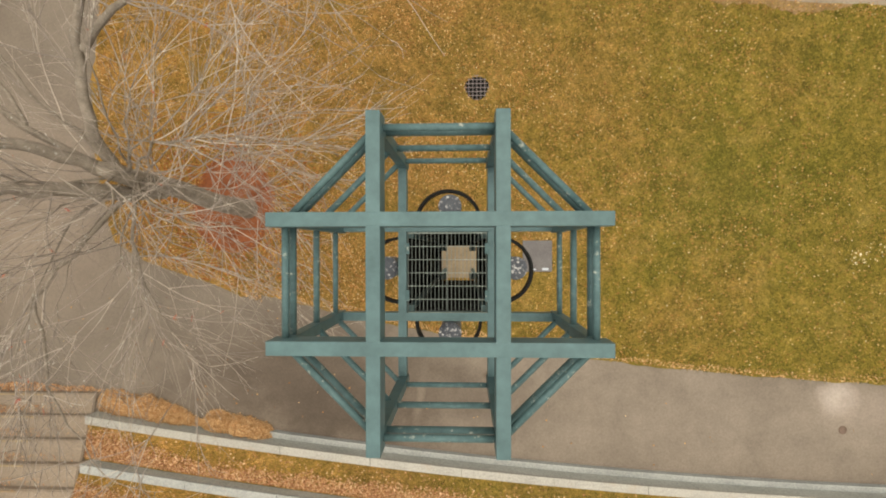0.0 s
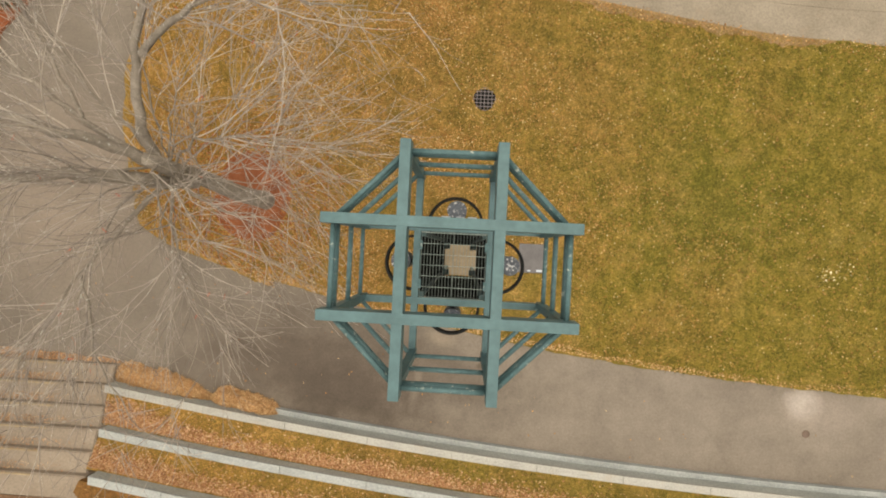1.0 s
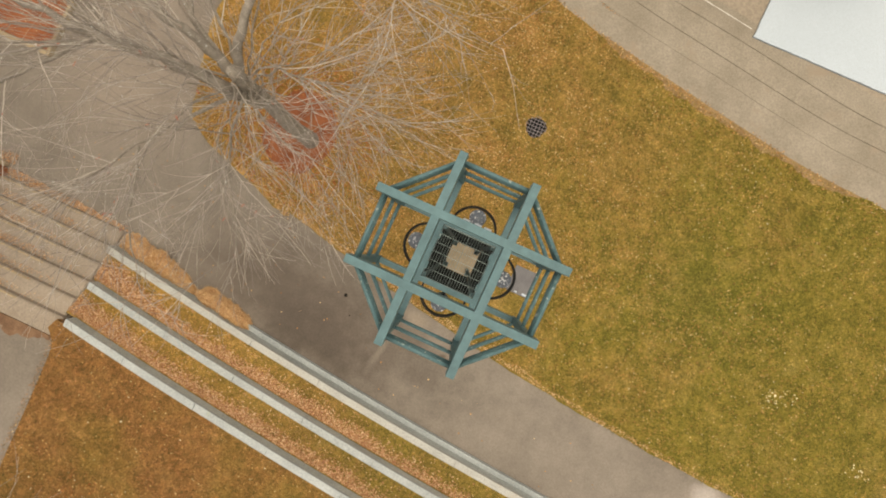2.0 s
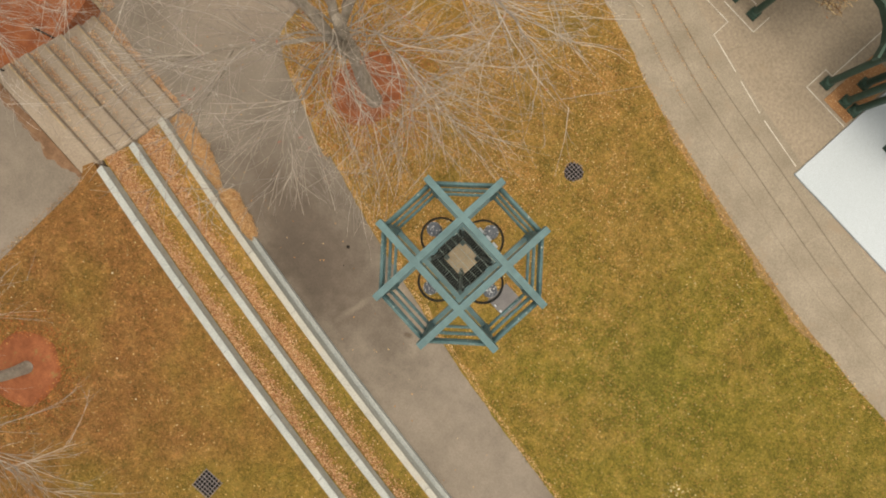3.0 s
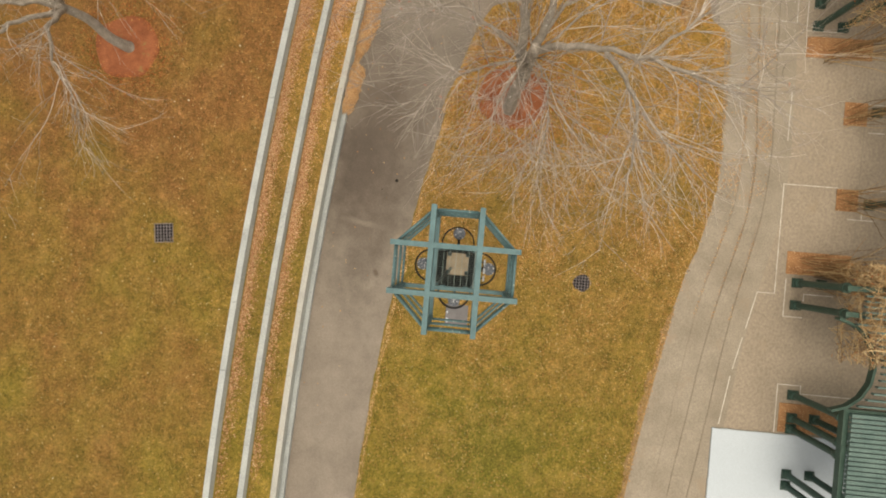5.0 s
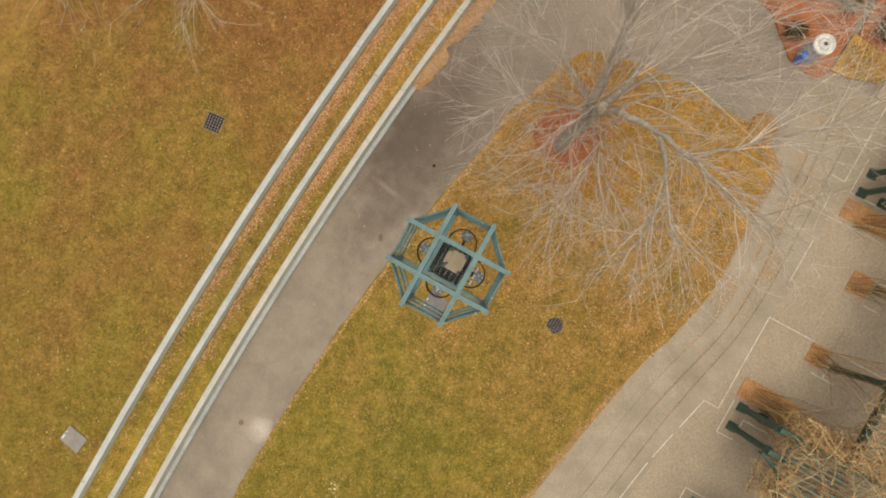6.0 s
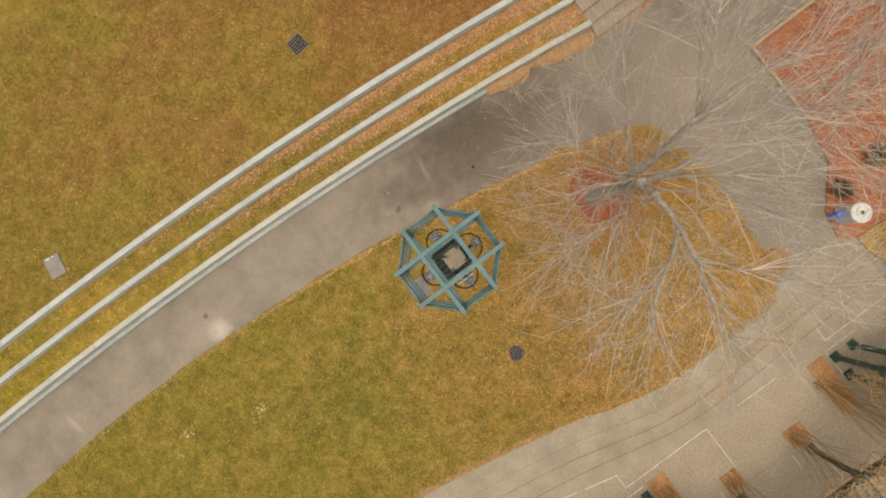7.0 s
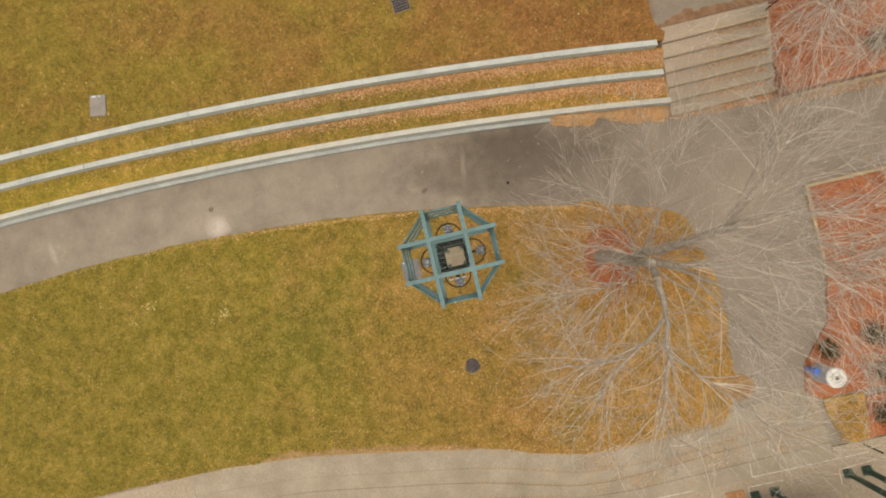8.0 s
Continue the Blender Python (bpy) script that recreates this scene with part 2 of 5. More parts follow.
M_OLDLID = two_tone("weathered_lid_grey", (0.155, 0.146, 0.142), (0.215, 0.204, 0.195), 3.0, 60.0, 0.7, relief=0.2)
M_DRAIN = two_tone("drain_grey", (0.19, 0.17, 0.185), (0.28, 0.255, 0.27), 6.0, 60.0, 0.6, stain=(0.30, 0.20, 0.14), stain_scale=12.0, stain_at=0.7)
# near-black without sheen; paints shade into holes and shaft, also colours tar
M_DARK = two_tone("flat_black", (0.008, 0.008, 0.008), (0.014, 0.013, 0.012), 4.0, 30.0, 0.9)
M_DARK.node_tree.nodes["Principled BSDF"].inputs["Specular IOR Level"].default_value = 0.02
M_CAST = two_tone("cast_iron_rust", (0.11, 0.08, 0.065), (0.17, 0.125, 0.105), 6.0, 60.0, 0.7)
M_FOOT = two_tone("footing_concrete", (0.19, 0.152, 0.105), (0.25, 0.205, 0.145), 4.0, 40.0, 0.85)
M_BIN = two_tone("bin_shell", (0.42, 0.45, 0.47), (0.66, 0.68, 0.68), 8.0, 40.0, 0.5)
M_BINSIDE = two_tone("bin_drum_paint", (0.24, 0.27, 0.34), (0.36, 0.39, 0.45), 6.0, 40.0, 0.5)
M_BLUE = two_tone("blue_plastic", (0.03, 0.12, 0.5), (0.05, 0.18, 0.65), 4.0, 40.0, 0.45)
M_SHRUB = flat_random("shrub_leaves", [(0.0, (0.03, 0.035, 0.014)), (0.5, (0.07, 0.062, 0.025)), (1.0, (0.17, 0.10, 0.04))])
M_LEAF = flat_random("fallen_leaves", [(0.0, (0.12, 0.055, 0.02)), (0.3, (0.33, 0.15, 0.05)), (0.6, (0.48, 0.25, 0.09)), (0.88, (0.58, 0.37, 0.16)), (1.0, (0.76, 0.58, 0.32))])
M_PALE = flat_random("bleached_leaves", [(0.0, (0.55, 0.46, 0.22)), (0.5, (0.72, 0.62, 0.36)), (1.0, (0.88, 0.82, 0.62))])
M_HEAP = flat_random("heaped_leaves", [(0.0, (0.22, 0.10, 0.05)), (0.3, (0.39, 0.195, 0.10)), (0.7, (0.56, 0.33, 0.18)), (1.0, (0.74, 0.54, 0.34))])
M_DRY = flat_random("dry_leaves", [(0.0, (0.38, 0.20, 0.09)), (0.35, (0.52, 0.31, 0.15)), (0.75, (0.62, 0.41, 0.215)), (1.0, (0.76, 0.57, 0.36))])
M_RUST = flat_random("rust_leaves", [(0.0, (0.20, 0.05, 0.018)), (0.5, (0.36, 0.11, 0.035)), (1.0, (0.48, 0.20, 0.07))])
M_SOIL = two_tone("leafy_soil", (0.20, 0.13, 0.065), (0.32, 0.215, 0.115), 4.0, 40.0, 0.95, relief=0.8, distance=0.02)
M_EARTH = two_tone("red_earth", (0.12, 0.068, 0.042), (0.23, 0.14, 0.088), 4.0, 40.0, 0.95, relief=0.8, distance=0.02, stain=(0.30, 0.25, 0.20), stain_scale=3.0, stain_at=0.62)
M_LITTER = two_tone("rotting_leaves", (0.42, 0.22, 0.10), (0.58, 0.34, 0.17), 5.0, 40.0, 0.95, relief=0.8, distance=0.02)


# ---- mesh helpers ----
def part(name, bm, mat, parent=None, label="", smooth=False):
    me = bpy.data.meshes.new(name)
    bm.to_mesh(me)
    bm.free()
    me.materials.append(mat)
    if smooth:
        me.polygons.foreach_set("use_smooth", [True] * len(me.polygons))
    ob = new(name, me)
    if parent is not None:
        ob.parent = parent
    if label:
        tagged(ob, label)
    return ob


def thing(name, x, y, z, label, category, group="", kind=""):
    e = new(name)
    e.empty_display_size = 0.1
    e.matrix_world = pose(x, y, z)
    return tagged(e, label, category, group, kind)


def box(bm, x, y, z, sx, sy, sz, bevel=0.0, turn=None):
    """A box with its centre at x, y, z."""
    m = Matrix.Translation((x, y, z)) @ (turn or Matrix.Identity(4)) @ Matrix.Diagonal((sx, sy, sz, 1))
    made = bmesh.ops.create_cube(bm, size=1.0, matrix=m)["verts"]
    if bevel:
        edges = list({e for v in made for e in v.link_edges})
        bmesh.ops.bevel(bm, geom=edges, offset=bevel, segments=2, affect="EDGES", profile=0.7)
    return bm


def cylinder(bm, a, b, r0, r1=None, sides=16, caps=True):
    a, b = Vector(a), Vector(b)
    d = b - a
    m = Matrix.Translation((a + b) / 2) @ d.to_track_quat("Z", "Y").to_matrix().to_4x4()
    bmesh.ops.create_cone(bm, cap_ends=caps, segments=sides, radius1=r0, radius2=r0 if r1 is None else r1, depth=d.length, matrix=m)
    return bm


def lathe(bm, profile, x=0.0, y=0.0, sides=24):
    """A turned body: profile of (radius, height), bottom to top."""
    rings = []
    for r, z in profile:
        rings.append([bm.verts.new((x + r * math.cos(2 * math.pi * i / sides), y + r * math.sin(2 * math.pi * i / sides), z)) for i in range(sides)])
    for p, q in zip(rings, rings[1:]):
        for i in range(sides):
            j = (i + 1) % sides
            bm.faces.new((p[i], p[j], q[j], q[i]))
    bm.faces.new(rings[0][::-1])
    bm.faces.new(rings[-1])
    return bm


def prism(bm, outline, z0, z1):
    """A solid with a level top over a closed outline."""
    area = sum(p[0] * q[1] - q[0] * p[1] for p, q in zip(outline, outline[1:] + outline[:1]))
    if area < 0:
        outline = outline[::-1]
    lo = [bm.verts.new((x, y, z0)) for x, y in outline]
    hi = [bm.verts.new((x, y, z1)) for x, y in outline]
    k = len(outline)
    for i in range(k):
        j = (i + 1) % k
        bm.faces.new((lo[i], lo[j], hi[j], hi[i]))
    cap = bm.faces.new(hi)
    cap.normal_update()
    bmesh.ops.triangulate(bm, faces=[cap])
    return bm


def strip(bm, inner, outer, z0, z1):
    """A solid band between two lines of equally many points."""
    rows = []
    for (x0, y0), (x1, y1) in zip(inner, outer):
        rows.append([bm.verts.new(p) for p in ((x0, y0, z0), (x1, y1, z0), (x1, y1, z1), (x0, y0, z1))])
    for p, q in zip(rows, rows[1:]):
        for i in range(4):
            j = (i + 1) % 4
            bm.faces.new((p[i], p[j], q[j], q[i]))
    bm.faces.new(rows[0][::-1])
    bm.faces.new(rows[-1])
    bmesh.ops.recalc_face_normals(bm, faces=bm.faces)
    return bm


def raw(name, verts, faces, mat, parent=None, label="", smooth=False):
    """A large mesh out of arrays; all faces have the same number of corners."""
    me = bpy.data.meshes.new(name)
    verts, faces = np.asarray(verts, np.float32), np.asarray(faces, np.int32)
    k = faces.shape[1]
    me.vertices.add(len(verts))
    me.vertices.foreach_set("co", verts.ravel())
    me.loops.add(faces.size)
    me.loops.foreach_set("vertex_index", faces.ravel())
    me.polygons.add(len(faces))
    me.polygons.foreach_set("loop_start", np.arange(0, faces.size, k, dtype=np.int32))
    me.polygons.foreach_set("loop_total", np.full(len(faces), k, np.int32))
    if smooth:
        me.polygons.foreach_set("use_smooth", np.ones(len(faces), bool))
    me.update(calc_edges=True)
    me.materials.append(mat)
    ob = new(name, me)
    if parent is not None:
        ob.parent = parent
    if label:
        tagged(ob, label)
    return ob


def tubes(paths, sides=4):
    """Arrays for many tapering tubes; a path is a list of (x, y, z, radius)."""
    V, F, base = [], [], 0
    ang = np.arange(sides) * 2 * np.pi / sides
    ca, sa = np.cos(ang)[:, None], np.sin(ang)[:, None]
    for p in paths:
        p = np.asarray(p, float)
        d = np.gradient(p[:, :3], axis=0)
        d /= np.linalg.norm(d, axis=1)[:, None] + 1e-9
        up = np.where(np.abs(d[:, 2:3]) > 0.9, [[1.0, 0, 0]], [[0, 0, 1.0]])
        u = np.cross(d, up)
        u /= np.linalg.norm(u, axis=1)[:, None] + 1e-9
        w = np.cross(d, u)
        for i in range(len(p)):
            V.append(p[i, :3] + p[i, 3] * (ca * u[i] + sa * w[i]))
        k = len(p)
        for i in range(k - 1):
            for j in range(sides):
                jj = (j + 1) % sides
                F.append((base + i * sides + j, base + i * sides + jj, base + (i + 1) * sides + jj, base + (i + 1) * sides + j))
        base += k * sides
    return np.concatenate(V), np.array(F)


def slope(bm, inner, outer, z_in, z_out, z0):
    """A solid band whose top slopes from one line to the other."""
    rows = []
    for (x0, y0), (x1, y1) in zip(inner, outer):
        rows.append([bm.verts.new(p) for p in ((x0, y0, z0), (x1, y1, z0), (x1, y1, z_out), (x0, y0, z_in))])
    for p, q in zip(rows, rows[1:]):
        for i in range(4):
            j = (i + 1) % 4
            bm.faces.new((p[i], p[j], q[j], q[i]))
    bm.faces.new(rows[0][::-1])
    bm.faces.new(rows[-1])
    bmesh.ops.recalc_face_normals(bm, faces=bm.faces)
    return bm

# ---- levels and lines of the plan ----
# risers flattened so the step lines look faint from the camera
RISE = 0.02                      # plaza steps
PLAZA = 3 * RISE
OUT = 1.0045                     # scale of the plaza plan about the tower
UPPER = 1.43                     # upper lawn
WALL_TOP = (0.50, 0.90, 1.46)
WALL_START = (-7.14, -6.94, -6.72)
WALLS = (((11.265, 116.616), 121.132), ((12.549, 129.33), 134.617), ((11.772, 120.441), 126.351))
rnd = np.random.RandomState(7)


def arc_y(x, centre, r):
    """The near side of a large circle."""
    return centre[1] - math.sqrt(max(r * r - (x - centre[0]) ** 2, 0.0))


def terrace_z(k, x, y):
    """Height of the sloping turf between two walls."""
    a, b = wall_line(k, x, 0.05), wall_line(k + 1, x, -0.05)
    return WALL_TOP[k] - 0.04 + (WALL_TOP[k + 1] - 0.24 - WALL_TOP[k]) * min(1.0, max(0.0, (a - y) / (a - b)))


def path_edge(x):
    """Where the lawn meets the path."""
    return arc_y(x, (9.95, 54.2), 56.65)


def wall_line(k, x, out=0.0):
    return arc_y(x, WALLS[k][0], WALLS[k][1] + out)


STEP_X = (-9.3, -5.6, -3.2, -1.7, 0.2, 1.7, 3.7, 5.2, 6.4, 8.9, 12.9, 20.0, 32.0)
STEP_Y = (
    (6.25, 6.7, 6.68, 6.48, 5.86, 5.56, 5.2, 4.95, 4.78, 4.66, 4.66, 5.76, 10.9),
    (6.754, 7.136, 7.146, 6.974, 6.40, 6.11, 5.81, 5.567, 5.386, 5.275, 5.275, 6.371, 11.678),
    (7.151, 7.323, 7.485, 7.383, 6.86, 6.54, 6.235, 5.99, 5.83, 5.72, 5.72, 6.80, 12.15),
    (7.674, 7.786, 7.847, 7.725, 7.288, 7.014, 6.74, 6.507, 6.304, 6.161, 6.161, 7.258, 12.659),
)


def step_line(k, x):
    """Front edge of step k, smoothed between its set points."""
    s = 0.0
    for d, w in ((-0.8, 1), (-0.4, 2), (0.0, 3), (0.4, 2), (0.8, 1)):
        s += w * float(np.interp(x + d, STEP_X, STEP_Y[k]))
    return s / 9.0


def lawn_west(y):
    return float(np.interp(y, (-0.9, -0.5, -0.1, 0.3, 0.9, 2.4, 4.2, 5.7, 6.4), (-4.0, -4.9, -6.2, -6.85, -7.05, -7.3, -7.25, -7.15, -6.6)))


def wobble(x, y, s=1.0, a=0.05):
    return a * (noise.noise(Vector((x * s, y * s, 3.3))) + 0.5 * noise.noise(Vector((x * s * 3.1, y * s * 3.1, 8.1))))


def lawn_outline():
    pts = []
    xs = np.arange(-3.9, 40.0, 0.12)
    for x in xs:
        pts.append((x, path_edge(x) + wobble(x, 0, 1.3, 0.05)))
    for x in xs[::-1]:
        apron = 0.02
        y = step_line(0, x) - apron - 0.02 + wobble(x, 9, 1.3, 0.05)
        if x < -1.0:
            y = min(y, 6.55)
        pts.append((x, y))
    for y in np.arange(6.4, -0.85, -0.12):
        pts.append((lawn_west(y) + wobble(4, y, 1.2, 0.12), y))
    return pts


def covered(x, y):
    """Over a drain grate or a utility lid."""
    return (math.hypot(x - 0.345, y - 3.25) < 0.215 or (abs(x - 1.5) < 0.27 and abs(y) < 0.29)
            or (abs(x + 0.055) < 0.22 and abs(y + 7.405) < 0.22) or (abs(x - 9.13) < 0.24 and abs(y + 6.72) < 0.26))


def in_lawn(x, y):
    """Inside the lower lawn, by a hand's width."""
    if covered(x, y):
        return False
    if y < 1.0 and x < -3.9:
        return y > -0.85 and x > lawn_west(y) + 0.06
    return path_edge(x) + 0.02 < y < step_line(0, x) - 0.05 and x > lawn_west(max(-0.9, min(6.4, y))) + 0.05


# ---- the large structure ----
bm = bmesh.new()
box(bm, 0, 0, -0.35, 900, 900, 0.3)
tagged(part("ground", bm, M_GROUND), "dry autumn turf that reaches the horizon", "ground", kind="structure")

bm = bmesh.new()
prism(bm, [(-45, -3.2), (-7.0, -3.2)] + [(x, wall_line(0, x) + 0.02) for x in np.arange(-6.9, 45, 0.5)] + [(45, 12), (-45, 12)], -0.2, 0.0)
tagged(part("path", bm, M_PATH), "worn grey-brown concrete footpath with dark damp stains", "path", kind="structure")

bm = bmesh.new()
prism(bm, lawn_outline(), -0.05, 0.02)
tagged(part("lawn", bm, M_LAWN), "dormant olive and straw-coloured lawn beside the path", "lawn", kind="structure")

# terraces of turf behind the low walls, and the upper lawn
for k in range(2):
    bm = bmesh.new()
    xs = np.concatenate([[(-7.08, -6.95)[k]], np.arange(-6.85, 45, 0.5)])
    slope(bm, [(x, wall_line(k, x, 0.05)) for x in xs], [(x, wall_line(k + 1, x, -0.05)) for x in xs], WALL_TOP[k] - 0.04, WALL_TOP[k + 1] - 0.28, -0.1)
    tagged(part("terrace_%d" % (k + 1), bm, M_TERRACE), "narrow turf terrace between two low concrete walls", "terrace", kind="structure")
bm = bmesh.new()
xs = np.arange(-6.9, 60, 0.5)
prism(bm, [(x, wall_line(2, x, 0.05)) for x in xs] + [(60, -60), (-6.9, -60), (-6.9, -4.9), (-7.0, -4.8)], -0.1, UPPER)
tagged(part("upper_lawn", bm, M_UPPER), "olive-brown upper lawn above the terraces", "lawn", kind="structure")
bm = bmesh.new()
prism(bm, [(-6.74, -60), (-6.74, -6.2), (-6.75, -5.3), (-6.78, -5.1), (-6.84, -4.97), (-7.1, -4.93), (-9.95, -4.93), (-10.3, -6.0), (-10.6, -60)], -0.1, UPPER + 0.006)
tagged(part("upper_path", bm, M_PATH), "pale concrete path at the head of the steps", "path", kind="structure")

# low concrete retaining walls with coping stones
for k in range(3):
    w = thing("retaining_wall_%d" % (k + 1), 0, 0, 0, "low curved concrete retaining wall with pale coping", "wall", kind="structure")
    xs = np.concatenate([[WALL_START[k]], np.arange(-6.5, 45.01, 0.5)])
    bm = bmesh.new()
    strip(bm, [(x, wall_line(k, x, -0.066)) for x in xs], [(x, wall_line(k, x, 0.066)) for x in xs], -0.1, WALL_TOP[k] - 0.06)
    part("wall_body", bm, M_WALLFACE, w, "grey damp-stained concrete face")
    x, joint = WALL_START[k], (-5.06, -4.98, -5.3)[k]
    while x < 32:
        n = joint
        joint += 1.70
        bm = bmesh.new()
        q = np.linspace(x + 0.003, n - 0.003, 6)
        h = WALL_TOP[k] + rnd.uniform(-0.006, 0.006)
        strip(bm, [(u, wall_line(k, u, -0.078)) for u in q], [(u, wall_line(k, u, 0.078)) for u in q], WALL_TOP[k] - 0.06, h)
        bmesh.ops.bevel(bm, geom=[e for e in bm.edges if min(v.co.z for v in e.verts) > h - 0.001], offset=0.008, segments=1, affect="EDGES")
        part("coping", bm, M_WALL if k else M_WALLWARM, w)
        x = n

# kerb along the foot of the first wall
bm = bmesh.new()
xs = np.arange(-3.9, 45, 0.5)
strip(bm, [(x, wall_line(0, x, -0.175)) for x in xs], [(x, wall_line(0, x, -0.05)) for x in xs], -0.05, 0.13)
tagged(part("kerb", bm, M_WALL), "grey concrete footing kerb along the wall", "kerb", kind="structure")

# concrete stair between the path and the upper path
stair = thing("stair", 0, 0, 0, "broad concrete garden stair with leaves on its treads", "stairs", kind="structure")
STAIR_Y = (-2.70, -3.07, -3.45, -3.82, -4.18, -4.54, -4.94)
for i in range(6):
    bm = bmesh.new()
    z = UPPER * (i + 1) / 6.0
    x0, x1 = -7.17 + 0.062 * i, -10.32 + 0.085 * i
    y0, y1 = STAIR_Y[i], (STAIR_Y[i + 1] - 0.03 if i < 5 else -4.96)
    lift = 0.10
    low = [bm.verts.new((x, y, -0.1)) for x, y in ((x1, y1), (x0, y1), (x0, y0), (x1, y0))]
    high = [bm.verts.new((x, y, z - (lift if y == y0 else 0.0))) for x, y in ((x1, y1), (x0, y1), (x0, y0), (x1, y0))]
    bm.faces.new(high)
    for a in range(4):
        bm.faces.new((low[a], low[(a + 1) % 4], high[(a + 1) % 4], high[a]))
    bmesh.ops.recalc_face_normals(bm, faces=bm.faces)
    bmesh.ops.bevel(bm, geom=[e for e in bm.edges if min(v.co.z for v in e.verts) > z - lift - 0.001], offset=0.02, segments=2, affect="EDGES")
    part("tread", bm, M_STAIR, stair)
    bm = bmesh.new()
    box(bm, (x0 + x1) / 2 - 0.5, y0 - 0.03, z - lift + 0.012, abs(x0 - x1) - 1.1, 0.03, 0.012)
    part("nosing", bm, M_TIMBER, stair, "worn yellowish nosing strip")
bm = bmesh.new()
q = np.arange(-10.1, -6.84, 0.06)
prism(bm, [(x, -4.93) for x in q] + [(x, -5.10 - 0.12 * min(1.0, (x + 10.2) * 1.5, (-6.9 - x) * 1.2) - wobble(x, 2, 2.6, 0.14)) for x in q[::-1]], UPPER - 0.2, UPPER + 0.016)
tagged(part("planting_strip", bm, M_EARTH), "ragged strip of brown earth at the head of the steps", "soil", kind="structure")

# plaza with three long curved steps
bm = bmesh.new()
q = np.arange(-9.3, 9.61, 0.3)
strip(bm, [(x, step_line(0, x) - 0.3) for x in q], [(x, step_line(1, x) + 0.05) for x in q], -0.1, 0.012)
tagged(part("apron", bm, M_STEP), "concrete apron between the lawn and the plaza steps", "pavement", kind="structure")
for k in (1, 2, 3):
    s = thing("plaza_step_%d" % k, 0, 0, 0, "long curved concrete step with broadly rounded edge", "step", "plaza steps", kind="structure")
    cuts = np.linspace(-9.3, 9.6, 5)
    for a, b in zip(cuts, cuts[1:]):
        q = np.linspace(a, b - 0.0005, 16)
        bm = bmesh.new()
        strip(bm, [(x, step_line(k, x)) for x in q], [(x, (step_line(k + 1, x) + 0.06) if k < 3 else step_line(3, x) + 0.5) for x in q], -0.1, RISE * k)
        # edge rounded widely to soften the dark riser line in the camera's view
        bmesh.ops.bevel(bm, geom=[e for e in bm.edges if all(v.co.z > RISE * k - 0.001 and v.co.y < step_line(k, v.co.x) + 0.01 for v in e.verts)], offset=0.018, segments=3, affect="EDGES")
        part("slab", bm, M_STEP, s)
bm = bmesh.new()
prism(bm, [(x, step_line(3, x) + 0.4) for x in np.arange(-9.3, 9.61, 0.3)] + [(60, 7.5), (60, 60), (-60, 60), (-60, 7.84), (-9.34, 7.84)], -0.1, PLAZA - 0.004)
tagged(part("plaza", bm, M_PLAZA), "warm grey concrete plaza with painted lines", "plaza", kind="structure")
bm = bmesh.new()
a = [bm.verts.new(p) for p in ((9.6, 4.66, 0.0), (40, 5.0, 0.0), (40, 8.0, PLAZA), (9.6, 6.4, PLAZA), (9.6, 4.66, -0.1), (40, 5.0, -0.1), (40, 8.0, -0.1), (9.6, 6.4, -0.1))]
for f in ((0, 1, 2, 3), (4, 7, 6, 5), (0, 4, 5, 1), (1, 5, 6, 2), (2, 6, 7, 3), (3, 7, 4, 0)):
    bm.faces.new([a[i] for i in f])
tagged(part("ramp", bm, M_PLAZA), "plain sloping concrete ramp beside the steps", "ramp", kind="structure")
bm = bmesh.new()
for k in (1, 2, 3):
    y = step_line(k, 9.6)
    box(bm, 9.6, y + 0.2, RISE * (k - 0.5) + 0.01, 0.03, 0.46, RISE + 0.03)
tagged(part("step_cheek", bm, M_WALL), "pale stepped concrete edge at the end of the steps", "kerb", kind="structure")

# paving joints: thin dark seams of the plaza
bm = bmesh.new()
for x in (0.74, 2.44):
    box(bm, x, 10.9, PLAZA - 0.0012, 0.012, 7.0, 0.006)
for y in (10.12,):
    box(bm, 0, y, PLAZA - 0.0008, 26, 0.012, 0.006)
tagged(part("paving_joints", bm, M_STEP), "dark joints in the plaza paving", "joint", kind="structure")

# white slab
bm = bmesh.new()
edge = [(x, 6.919 + wobble(x, 1, 6, 0.012)) for x in np.arange(3.823, 12.0, 0.08)]
edge += [(12.0, 14.0)] + [(3.823 + wobble(2, y, 6, 0.012), y) for y in np.arange(14.0, 6.94, -0.08)]
prism(bm, edge, PLAZA - 0.01, PLAZA + 0.05)
tagged(part("white_slab", bm, M_WHITE), "bright white-painted slab laid on the plaza", "slab", kind="structure")

# painted lines of the plaza
bm = bmesh.new()
